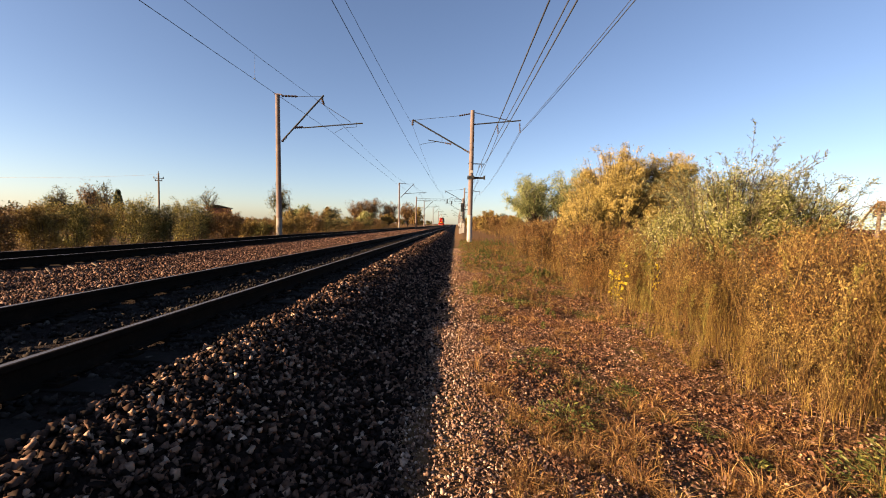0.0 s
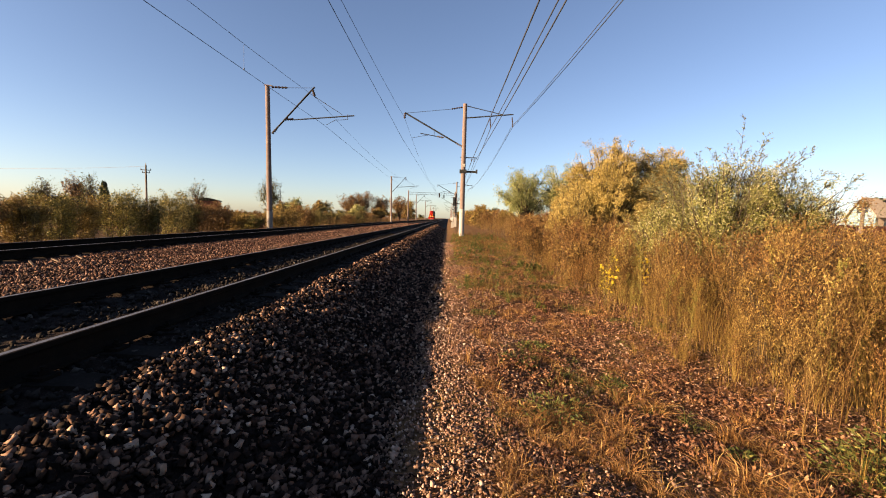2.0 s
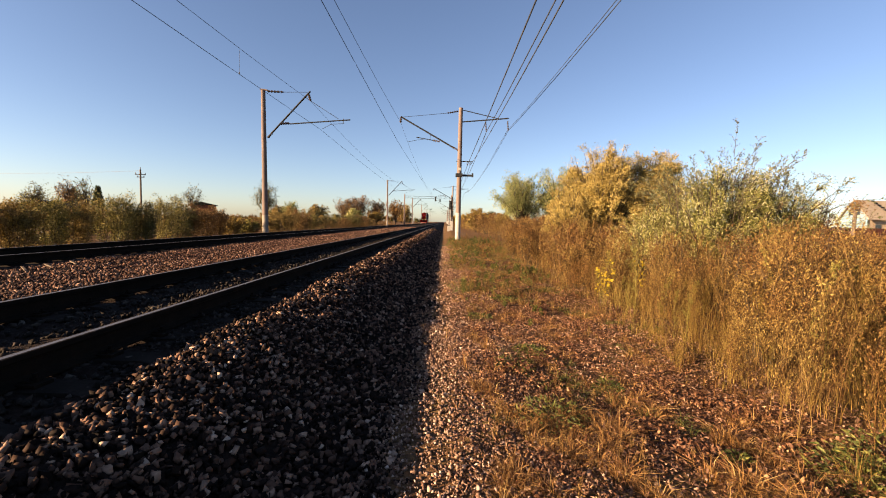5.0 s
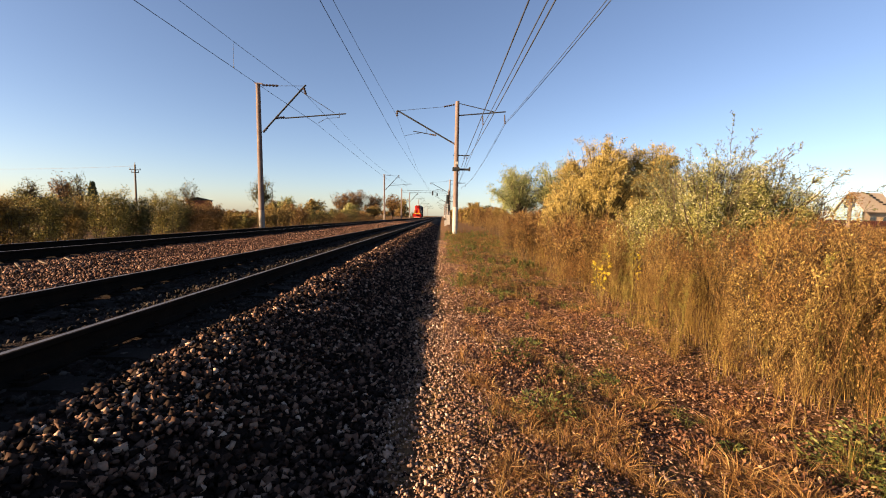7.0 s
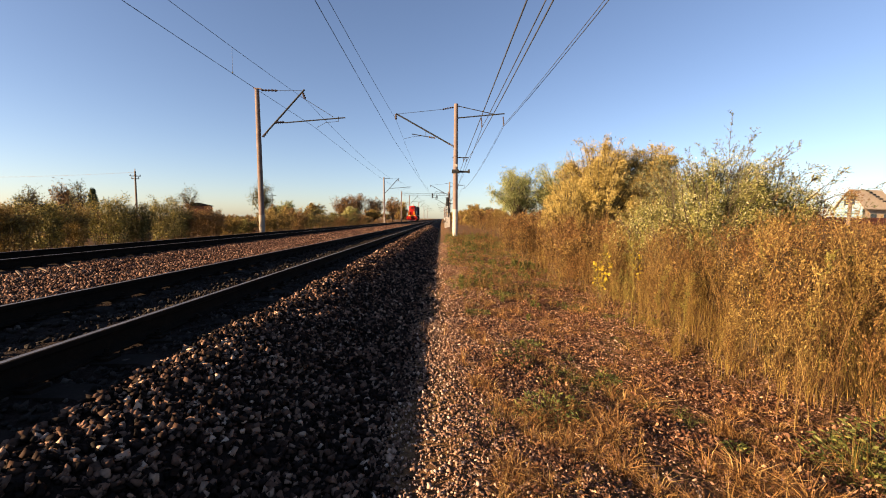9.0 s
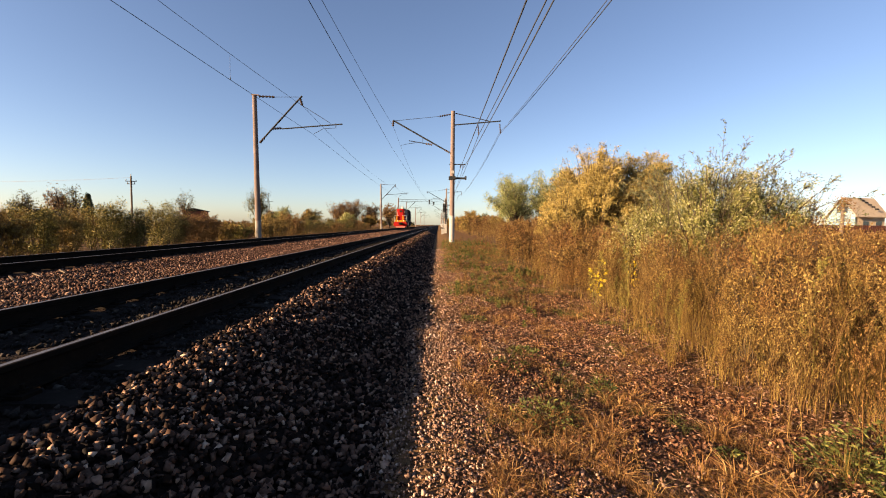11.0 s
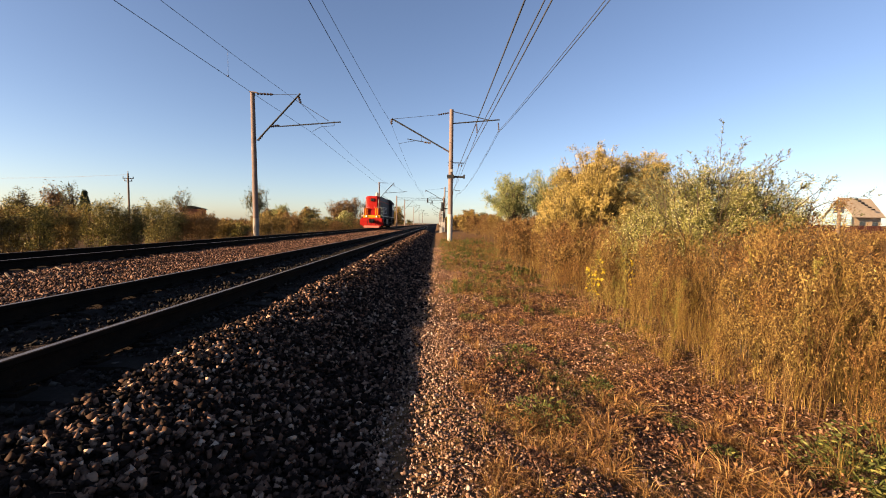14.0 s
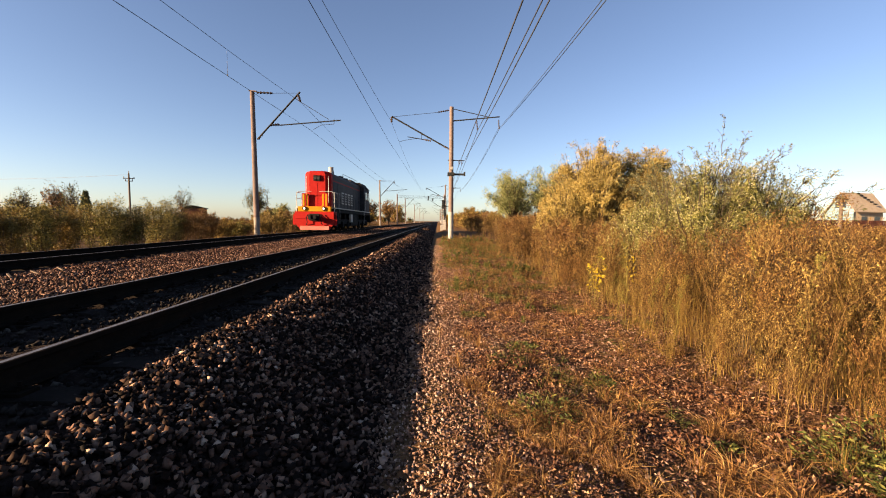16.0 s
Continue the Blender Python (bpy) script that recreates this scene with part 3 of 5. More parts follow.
def portal(y, with_signal):
    p = empty("line_portal", 0, y, 0)
    tagged(p, "steel lattice portal over both tracks", "portal", "line portals")
    for x in (-12.3, 1.8):
        leg = part("leg", pole_shaft(B(), 9.5, 0.2, 0.16), "concrete", p)
        leg.location.x = x
    bm = B()
    for zz in (8.4, 9.0):
        tube(bm, (-12.3, 0, zz), (1.8, 0, zz), 0.035)
    for k in range(18):
        x = -12.3 + k * 14.1 / 18
        tube(bm, (x, 0, 8.4 if k % 2 else 9.0), (x + 14.1 / 18, 0, 9.0 if k % 2 else 8.4), 0.018, sides=5)
    part("beam", bm, "steel", p)
    if with_signal:
        signal_head(p, -3.0, 8.3, 3)
        signal_head(p, -1.6, 7.9, 2)
        part("platform", box(B(), -2.8, -0.3, 7.75, -1.8, 0.3, 7.82), "steel", p)
        bm = B()
        for x in (-2.75, -1.85):
            tube(bm, (x, -0.28, 7.8), (x, -0.28, 8.7), 0.02)
        tube(bm, (-2.75, -0.28, 8.7), (-1.85, -0.28, 8.7), 0.02)
        part("railing", bm, "steel", p)


# ---- locomotive ----
def locomotive():
    """A hood locomotive; origin at rail height under its front coupler plate, nose towards -y."""
    o = empty("locomotive", TRACKS[1], 30.3, RAIL_TOP)
    tagged(o, "red-nosed diesel hood locomotive with grey sides, headlights lit", "locomotive")
    # hood
    bm = B()
    sec = [(-0.98, 1.82), (-0.98, 4.36), (-0.86, 4.55), (-0.50, 4.63), (0.50, 4.63), (0.86, 4.55), (0.98, 4.36), (0.98, 1.82)]
    prism(bm, sec, 1.25, 12.6)
    part("hood", bm, "grey", o, "dark grey engine hood")
    bm = B()
    nose = [(-0.99, 1.82), (-0.99, 4.37), (-0.87, 4.56), (-0.51, 4.64), (0.51, 4.64), (0.87, 4.56), (0.99, 4.37), (0.99, 1.82)]
    front = [(x * 0.62, z if z < 4 else z - 0.04) for x, z in nose]
    a = [bm.verts.new((x, 0.85, z)) for x, z in front]
    b = [bm.verts.new((x, 1.15, z)) for x, z in nose]
    c = [bm.verts.new((x, 1.62, z)) for x, z in nose]
    bm.faces.new(a)
    bm.faces.new(c[::-1])
    for r0, r1 in ((a, b), (b, c)):
        for i in range(8):
            bm.faces.new((r0[i], r1[i], r1[(i + 1) % 8], r0[(i + 1) % 8]))
    bmesh.ops.recalc_face_normals(bm, faces=bm.faces)
    nose_ob = part("nose", bm, "red", o, "red hood front")
    bm = B()
    box(bm, -0.27, 0.74, 3.86, 0.27, 0.88, 4.26, 0.03)
    part("lamp_box", bm, "black", nose_ob)
    bm = B()
    for sx in (-0.12, 0.12):
        tube(bm, (sx, 0.745, 4.06), (sx, 0.70, 4.06), 0.10, 0.11, 14)
    part("lamp_ring", bm, "steel", nose_ob)
    part("number_plate", box(B(), -0.20, 0.70, 4.27, 0.20, 0.80, 4.30), "red", nose_ob)
    for s in (-1, 1):
        bm = B()
        tube(bm, (s * 0.84, 0.92, 2.2), (s * 0.84, 0.92, 4.2), 0.018, sides=6)
        tube(bm, (s * 0.84, 0.92, 2.2), (s * 0.84, 1.02, 2.2), 0.014, sides=5)
        tube(bm, (s * 0.84, 0.92, 4.2), (s * 0.84, 1.02, 4.2), 0.014, sides=5)
        part("nose_rail", bm, "cream", nose_ob)
    bm = B()
    for zz in (2.2, 2.9, 3.5):
        box(bm, -0.62, 0.83, zz, -0.58, 0.87, zz + 0.16)
    box(bm, -0.02, 0.835, 1.9, 0.02, 0.86, 3.7)
    part("hinge", bm, "red", nose_ob)
    # frame and running board
    part("frame", box(B(), -1.42, 0.35, 1.45, 1.42, 16.0, 1.74, 0.02), "black", o)
    part("running_board", box(B(), -1.50, 0.30, 1.74, 1.50, 16.1, 1.82, 0.01), "cream", o, "pale running board edge")
    # front beam, band and plough
    bm = B()
    box(bm, -1.46, 0.05, 0.95, 1.46, 0.42, 1.50, 0.03)
    part("buffer_beam", bm, "red", o)
    bm = B()
    box(bm, -1.22, 0.02, 1.50, 1.22, 0.40, 1.88, 0.03)
    part("front_band", bm, "orange", o, "orange-yellow band with lamps")
    for sx in (-0.72, 0.72):
        bm = B()
        tube(bm, (sx, 0.03, 1.72), (sx, -0.06, 1.72), 0.16, 0.15, 18)
        part("lamp_ring", bm, "black", o)
        bm = B()
        tube(bm, (sx, -0.055, 1.72), (sx, -0.08, 1.72), 0.075, 0.065, 18)
        part("headlight", bm, "headlight", o, "lit round headlight")
    bm = B()
    pl = [(-1.46, 1.0), (-1.46, 0.62), (-1.10, 0.16), (1.10, 0.16), (1.46, 0.62), (1.46, 1.0)]
    prism(bm, pl, 0.10, 0.22)
    part("plough", bm, "red", o)
    bm = B()
    box(bm, -1.08, 0.02, 0.12, 1.08, 0.10, 0.42, 0.01)
    part("plough_plate", bm, "plate_pink", o, "lower plough plate in a paler red that imitates sunlight")
    for s in (-1, 1):
        bm = B()
        wing = [(s * 1.44, 1.50), (s * 1.62, 1.20), (s * 1.66, 0.55), (s * 1.46, 0.45)]
        prism(bm, wing, 0.14, 0.22)
        part("step_wing", bm, "red", o)
    bm = B()
    box(bm, -0.16, -0.50, 0.92, 0.18, 0.05, 1.22, 0.05)
    box(bm, -0.28, -0.62, 0.90, -0.06, -0.30, 1.24, 0.04)
    box(bm, 0.06, -0.55, 0.94, 0.30, -0.32, 1.20, 0.04)
    box(bm, -0.36, -0.05, 0.82, 0.38, 0.06, 1.34, 0.03)
    part("coupler", bm, "black", o)
    for pts in ([(0.5, 0.04, 1.28), (0.52, -0.12, 1.0), (0.55, -0.1, 0.62), (0.6, 0.05, 0.5)], [(-0.5, 0.04, 1.28), (-0.54, -0.12, 1.0), (-0.5, -0.1, 0.66), (-0.62, 0.05, 0.5)],
                [(0.8, 0.04, 1.25), (0.84, -0.1, 0.95), (0.8, 0.02, 0.7)]):
        part("brake_hose", line(B(), pts, 0.03), "black", o)
    # striped panels and handrails of the front platform
    for sx in (-0.85, 0.62):
        pan = part("guard_panel", box(B(), sx - 0.25, 0.66, 1.88, sx + 0.25, 0.70, 2.90, 0.01), "red", o)
        for k in range(2):
            bm = B()
            box(bm, sx - 0.20 + k * 0.24, 0.645, 1.95, sx - 0.08 + k * 0.24, 0.665, 2.86)
            part("stripe", bm, "orange", pan)
    for s in (-1, 1):
        bm = B()
        line(bm, [(s * 1.42, 0.36, 1.2), (s * 1.42, 0.36, 2.9), (s * 1.20, 0.36, 3.02), (s * 0.3, 0.36, 3.02)], 0.024)
        line(bm, [(s * 1.42, 0.36, 2.5), (s * 1.42, 1.3, 2.5)], 0.018)
        line(bm, [(s * 1.42, 0.36, 2.95), (s * 1.42, 1.4, 2.95), (s * 1.42, 1.5, 1.8)], 0.022)
        part("handrail", bm, "cream", o)
        bm = B()
        tube(bm, (s * 1.46, 1.9, 0.9), (s * 1.46, 1.9, 3.0), 0.022)
        part("grab_rail", bm, "cream", o)
        bm = B()
        for zz in (0.45, 0.85, 1.25):
            box(bm, s * 1.2 - 0.24, 0.4, zz, s * 1.2 + 0.24, 0.9, zz + 0.04)
        box(bm, s * 1.43 - 0.02, 0.4, 0.42, s * 1.43 + 0.02, 0.95, 1.5)
        part("steps", bm, "red", o)
        bm = B()
        for k in range(9):
            yy = 2.2 + k * 1.2
            tube(bm, (s * 1.44, yy, 1.8), (s * 1.44, yy, 2.75), 0.016, sides=6)
        tube(bm, (s * 1.44, 2.2, 2.75), (s * 1.44, 11.8, 2.75), 0.018, sides=6)
        part("side_rail", bm, "steel", o)
        # louvres, doors, stripe on the hood's flanks
        for k in range(4):
            y0 = 4.5 + k * 1.2
            pan = part("louvre_panel", box(B(), s * 0.99 - 0.012, y0, 2.25, s * 0.99 + 0.012, y0 + 0.8, 3.25, 0.005), "cream", o)
            bm = B()
            for j in range(4):
                box(bm, s * 1.0 - 0.015, y0 + 0.14, 2.35 + j * 0.21, s * 1.0 + 0.02, y0 + 0.74, 2.49 + j * 0.21)
            part("louvre", bm, "grey", pan)
        for y0 in (1.9, 3.05, 9.5, 10.55, 11.6):
            part("hood_door", box(B(), s * 0.985 - 0.012, y0, 1.95, s * 0.985 + 0.014, y0 + 0.95, 3.85, 0.006), "grey", o)
        part("flank_stripe", box(B(), s * 0.985 - 0.01, 1.7, 3.92, s * 0.985 + 0.018, 12.5, 4.0), "red", o)
    # roof fittings
    part("roof_hatch", box(B(), -0.55, 1.8, 4.58, 0.55, 3.6, 4.68, 0.03), "grey", o)
    bm = B()
    tube(bm, (0.1, 4.5, 4.5), (0.1, 4.5, 5.30), 0.30, 0.19, 16)
    tube(bm, (0.1, 4.5, 5.28), (0.1, 4.5, 5.36), 0.22, 0.22, 16)
    part("exhaust_stack", bm, "cream", o)
    for yy in (6.8, 8.6):
        bm = B()
        tube(bm, (0, yy, 4.5), (0, yy, 4.82), 0.62, 0.60, 20)
        for k in range(4):
            a = k * math.pi / 4
            tube(bm, (0.6 * math.cos(a), yy + 0.6 * math.sin(a), 4.84), (-0.6 * math.cos(a), yy - 0.6 * math.sin(a), 4.84), 0.02, sides=5)
        part("roof_fan", bm, "black", o)
    for yy in (7.7, 10.2, 11.2, 12.2):
        part("roof_box", box(B(), -0.7, yy - 0.22, 4.58, 0.15, yy + 0.22, 4.86 + 0.05 * math.sin(yy * 3), 0.03), "black", o)
    bm = B()
    line(bm, [(-0.75, 6.0, 4.7), (-0.75, 6.0, 4.95), (-0.75, 11.9, 4.95), (-0.75, 11.9, 4.7)], 0.02)
    line(bm, [(0.75, 6.0, 4.7), (0.75, 6.0, 4.95), (0.75, 11.9, 4.95), (0.75, 11.9, 4.7)], 0.02)
    part("roof_rail", bm, "black", o)
    part("air_tank", tube(B(), (0.5, 9.8, 4.72), (0.5, 12.0, 4.72), 0.17, sides=12), "grey", o)
    bm = B()
    tube(bm, (-0.3, 11.6, 4.5), (-0.3, 11.4, 5.0), 0.05, 0.09, 10)
    tube(bm, (-0.1, 11.6, 4.5), (-0.1, 11.4, 4.95), 0.05, 0.09, 10)
    part("horn", bm, "steel", o)
    # cab
    cab = part("cab", prism(B(), [(-1.45, 1.82), (-1.5, 3.2), (-1.42, 4.2), (-0.95, 4.72), (0.95, 4.72), (1.42, 4.2), (1.5, 3.2), (1.45, 1.82)], 12.6, 15.6), "grey", o, "grey driver's cab at the far end")
    part("cab_roof", prism(B(), [(-1.52, 4.18), (-1.0, 4.80), (1.0, 4.80), (1.52, 4.18), (1.0, 4.72), (-1.0, 4.72)], 12.45, 15.8), "black", cab)
    for s in (-1, 1):
        part("window", box(B(), s * 1.47 - 0.04, 13.0, 3.05, s * 1.47 + 0.04, 14.0, 3.85, 0.02), "dark_glass", cab)
        part("window", box(B(), s * 1.47 - 0.04, 14.3, 3.05, s * 1.47 + 0.04, 15.2, 3.85, 0.02), "dark_glass", cab)
        part("front_window", box(B(), s * 1.2 - 0.18, 12.56, 3.2, s * 1.2 + 0.18, 12.62, 3.95, 0.01), "dark_glass", cab)
    # fuel tank, equipment boxes and bogies
    part("centre_sill", box(B(), -0.55, 0.6, 0.62, 0.55, 15.8, 1.46, 0.03), "black", o)
    part("rear_beam", box(B(), -1.45, 15.9, 0.7, 1.45, 16.25, 1.5, 0.03), "black", o)
    part("fuel_tank", box(B(), -1.3, 6.6, 0.35, 1.3, 9.8, 1.45, 0.12), "black", o)
    part("battery_box", box(B(), 1.28, 5.9, 0.7, 1.46, 6.7, 1.4, 0.02), "cream", o, "pale equipment cover")
    for s in (-1, 1):
        part("sand_box", box(B(), s * 1.32 - 0.12, 1.2, 0.62, s * 1.32 + 0.12, 1.75, 1.44, 0.03), "black", o)
        part("ladder", line(line(B(), [(s * 1.5, 12.1, 0.5), (s * 1.5, 12.1, 1.8)], 0.02), [(s * 1.5, 12.5, 0.5), (s * 1.5, 12.5, 1.8)], 0.02), "cream", o)
        part("cab_grab_rail", tube(B(), (s * 1.55, 12.55, 1.9), (s * 1.55, 12.55, 3.6), 0.02), "cream", o)
    wheels = []
    for yb in (3.6, 12.7):
        bg = part("bogie", B(), "black", o)
        bm = bmesh.new()
        for s in (-1, 1):
            box(bm, s * 1.12 - 0.09, yb - 2.6, 0.55, s * 1.12 + 0.09, yb + 2.6, 0.95, 0.05)
            for dy in (-2.1, 0, 2.1):
                box(bm, s * 1.2 - 0.14, yb + dy - 0.22, 0.32, s * 1.2 + 0.14, yb + dy + 0.22, 0.78, 0.04)
            for dy in (-1.05, 1.05):
                tube(bm, (s * 1.2, yb + dy, 0.95), (s * 1.2, yb + dy, 1.42), 0.13, sides=10)
        bm.to_mesh(bg.data)
        bm.free()
        for dy in (-2.1, 0, 2.1):
            bm = B()
            for s in (-1, 1):
                tube(bm, (s * 0.72, 0, 0), (s * 0.86, 0, 0), 0.525, sides=28)
                tube(bm, (s * 0.70, 0, 0), (s * 0.73, 0, 0), 0.555, sides=28)
                for k in range(6):
                    a = k * math.pi / 3
                    tube(bm, (s * 0.865, 0.12 * math.cos(a), 0.12 * math.sin(a)), (s * 0.865, 0.46 * math.cos(a), 0.46 * math.sin(a)), 0.03, sides=5)
            tube(bm, (-0.9, 0, 0), (0.9, 0, 0), 0.09, sides=12)
            w = part("wheelset", bm, "rail_side", o)
            w.location = (0, yb + dy, 0.525)
            wheels.append(w)
    return o, wheels


# ---- plants ----
def unit(v):
    return v / np.maximum(np.linalg.norm(v, axis=-1, keepdims=True), 1e-9)


def leaf_quads(pos, along, length, width, rng):
    """One bent four-cornered leaf at each place."""
    n = len(pos)
    d = unit(along)
    s = unit(np.cross(d, rng.normal(size=(n, 3))))
    up = np.cross(s, d)
    l, w = np.broadcast_to(length, n)[:, None], np.broadcast_to(width, n)[:, None]
    V = np.stack([pos, pos + d * l * 0.45 + s * w / 2 + up * l * 0.06, pos + d * l, pos + d * l * 0.45 - s * w / 2 + up * l * 0.06], 1)
    F = np.arange(4 * n).reshape(n, 4)
    return V.reshape(-1, 3), F


def stem_quads(paths, r0, r1, sides=4):
    """Tapered stems along paths of shape (n, k, 3)."""
    n, k, _ = paths.shape
    t = unit(np.gradient(paths, axis=1))
    a = unit(np.cross(t, np.array([0.31, 0.95, 0.07])))
    b = np.cross(t, a)
    rad = (np.broadcast_to(r0, n)[:, None] * (1 - np.linspace(0, 1, k)) + np.broadcast_to(r1, n)[:, None] * np.linspace(0, 1, k))[..., None]
    rings = [paths + rad * (math.cos(q) * a + math.sin(q) * b) for q in np.arange(sides) * 2 * math.pi / sides]
    V = np.stack(rings, 2)
    idx = np.arange(n * k * sides).reshape(n, k, sides)
    nxt = np.roll(idx, -1, axis=2)
    F = np.stack([idx[:, :-1], nxt[:, :-1], nxt[:, 1:], idx[:, 1:]], -1).reshape(-1, 4)
    return V.reshape(-1, 3), F


def joined(*pairs):
    V, F, off = [], [], 0
    for v, f in pairs:
        V.append(v)
        F.append(f + off)
        off += len(v)
    return np.concatenate(V), np.concatenate(F)


def bend(p0, p1, k, rng, wob):
    """Bowed paths from p0 to p1: first upwards, then out."""
    u = np.linspace(0, 1, k)[None, :, None]
    mid = p0 * 0.5 + p1 * 0.5
    mid[:, 2] += 0.22 * np.abs(p1[:, 2] - p0[:, 2])
    mid[:, :2] = p0[:, :2] * 0.7 + p1[:, :2] * 0.3
    path = (1 - u) ** 2 * p0[:, None] + 2 * u * (1 - u) * mid[:, None] + u ** 2 * p1[:, None]
    w = rng.normal(0, wob, path.shape)
    w[:, 0] = 0
    return path + w


def bush(name, label, x, y, h, r, leaf, mat, leaves, seed, stems=26, trunk=0.0, spread=0.055, ry=None, category="bush", group="", low=0.12, squash=0.75, twig_len=0.2, bark_r=0.018, foot=0.12, twig_from=0.35):
    """A shrub or tree: bowed stems, twigs, and single leaves round the twigs."""
    rng = np.random.default_rng(seed)
    o = empty(name, x, y, float(ground_z(x, y)) if x > 0 else -0.05)
    tagged(o, label, category, group)
    ry = ry or r
    ang = rng.uniform(0, 2 * math.pi, stems)
    rad = np.sqrt(rng.uniform(0.02, 1, stems))
    lump = 0.82 + 0.18 * np.sin(ang * 3 + seed) + rng.normal(0, 0.08, stems)
    top = np.stack([np.cos(ang) * rad * r * lump, np.sin(ang) * rad * ry * lump,
                    h * np.sqrt(np.clip(1 - squash * rad ** 2.0, 0.05, 1)) * np.clip(0.72 + 0.3 * lump, 0.7, 1.05)], 1)
    top[:, 2] = np.maximum(top[:, 2], h * low + 0.1)
    base = np.stack([np.cos(ang) * rad * r * foot, np.sin(ang) * rad * ry * foot, np.zeros(stems)], 1)
    if trunk:
        base = np.stack([np.zeros(stems), np.zeros(stems), rng.uniform(trunk * 0.55, trunk * 1.3, stems)], 1)
    k = 6
    S = bend(base, top, k, rng, 0.012 * h)
    parts = [stem_quads(S, bark_r * (1.4 if trunk else 1.0), bark_r * 0.35, 4 if y < 20 and x > 0 else 3)]
    if trunk:
        tp = np.stack([np.zeros(6), np.zeros(6), np.linspace(-0.2, trunk * 1.35, 6)], 1)[None] + rng.normal(0, 0.02, (1, 6, 3))
        parts.append(stem_quads(tp, np.array([h * 0.03]), np.array([h * 0.014]), 8))
    # twigs
    nt = stems * 6
    si, u = rng.integers(0, stems, nt), rng.uniform(twig_from, 1.0, nt)
    fi = u * (k - 1)
    i0 = np.minimum(fi.astype(int), k - 2)
    w = (fi - i0)[:, None]
    p0 = S[si, i0] * (1 - w) + S[si, i0 + 1] * w
    out = unit(rng.normal(size=(nt, 3)) + np.array([0, 0, 0.7]) + unit(p0 * np.array([1, 1, 0])) * 0.6)
    p1 = p0 + out * (twig_len * h * rng.uniform(0.4, 1.1, nt))[:, None]
    p1[:, 2] = np.maximum(p1[:, 2], low * h)
    T = bend(p0, p1, 4, rng, 0.006 * h)
    parts.append(stem_quads(T, bark_r * 0.4, bark_r * 0.12, 3))
    raw("stem", *joined(*parts), "bark", o)
    # leaves
    ti, v = rng.integers(0, nt, leaves), rng.uniform(0.1, 1.0, leaves) * 2.999
    j = v.astype(int)
    f = (v - j)[:, None]
    P = T[ti, j] * (1 - f) + T[ti, j + 1] * f + rng.normal(0, spread * h * 0.6, (leaves, 3))
    P[:, 2] = np.maximum(P[:, 2], 0.05 + low * h * rng.uniform(0.3, 1, leaves))
    A = rng.normal(size=(leaves, 3)) + out[ti] * 0.8 + np.array([0, 0, -0.15])
    raw("crown", *leaf_quads(P, A, leaf * rng.uniform(0.6, 1.3, leaves), leaf * 0.34 * rng.uniform(0.7, 1.2, leaves), rng), mat, o)
    return o


def sprays(parent, h0, r, n, leaf, mat, seed, leaders=()):
    """Thin arching branches with side twigs and small leaves that fan out over a shrub; leaders are (x, y, top)."""
    rng = np.random.default_rng(seed)
    p0 = np.stack([rng.uniform(-r, r, n), rng.uniform(-r * 0.6, r * 0.6, n), h0 * rng.uniform(0.55, 0.8, n)], 1)
    out = p0[:, 0] / r
    p1 = p0 + np.stack([out * 0.45 + rng.normal(0, 0.32, n), rng.normal(0, 0.3, n), rng.uniform(0.25, 0.9, n) * h0 * 0.55 * (1.15 - 0.55 * np.abs(out))], 1)
    for i, (x, y, top) in enumerate(leaders):
        p0[i] = (x * 0.75, y, h0 * 0.6)
        p1[i] = (x, y, top)
    S = bend(p0, p1, 10, rng, 0.010)
    per = 13
    m = n * per
    si, u = np.repeat(np.arange(n), per), rng.uniform(0.25, 0.97, m)
    fi = u * 8.999
    j = fi.astype(int)
    f = (fi - j)[:, None]
    q0 = S[si, j] * (1 - f) + S[si, j + 1] * f
    d = unit(S[si, j + 1] - S[si, j])
    side = unit(np.cross(d, rng.normal(size=(m, 3))))
    q1 = q0 + (d * 0.75 + side * 0.75 + np.array([0, 0, 0.05])) * (rng.uniform(0.10, 0.42, m) * (1.25 - u))[:, None]
    T = bend(q0, q1, 5, rng, 0.004)
    raw("shoot", *joined(stem_quads(S, 0.006, 0.0015, 4), stem_quads(T, 0.0022, 0.001, 3)), "bark", parent)
    k = 11
    ti, v = np.repeat(np.arange(m), k), rng.uniform(0.1, 1.0, m * k) * 3.999
    j = v.astype(int)
    f = (v - j)[:, None]
    P = T[ti, j] * (1 - f) + T[ti, j + 1] * f + rng.normal(0, 0.006, (m * k, 3))
    A = rng.normal(size=(m * k, 3)) * 0.6 + unit(q1 - q0)[ti] * 0.8
    raw("shoot_foliage", *leaf_quads(P, A, leaf * rng.uniform(0.6, 1.2, m * k), leaf * 0.4, rng), mat, parent)


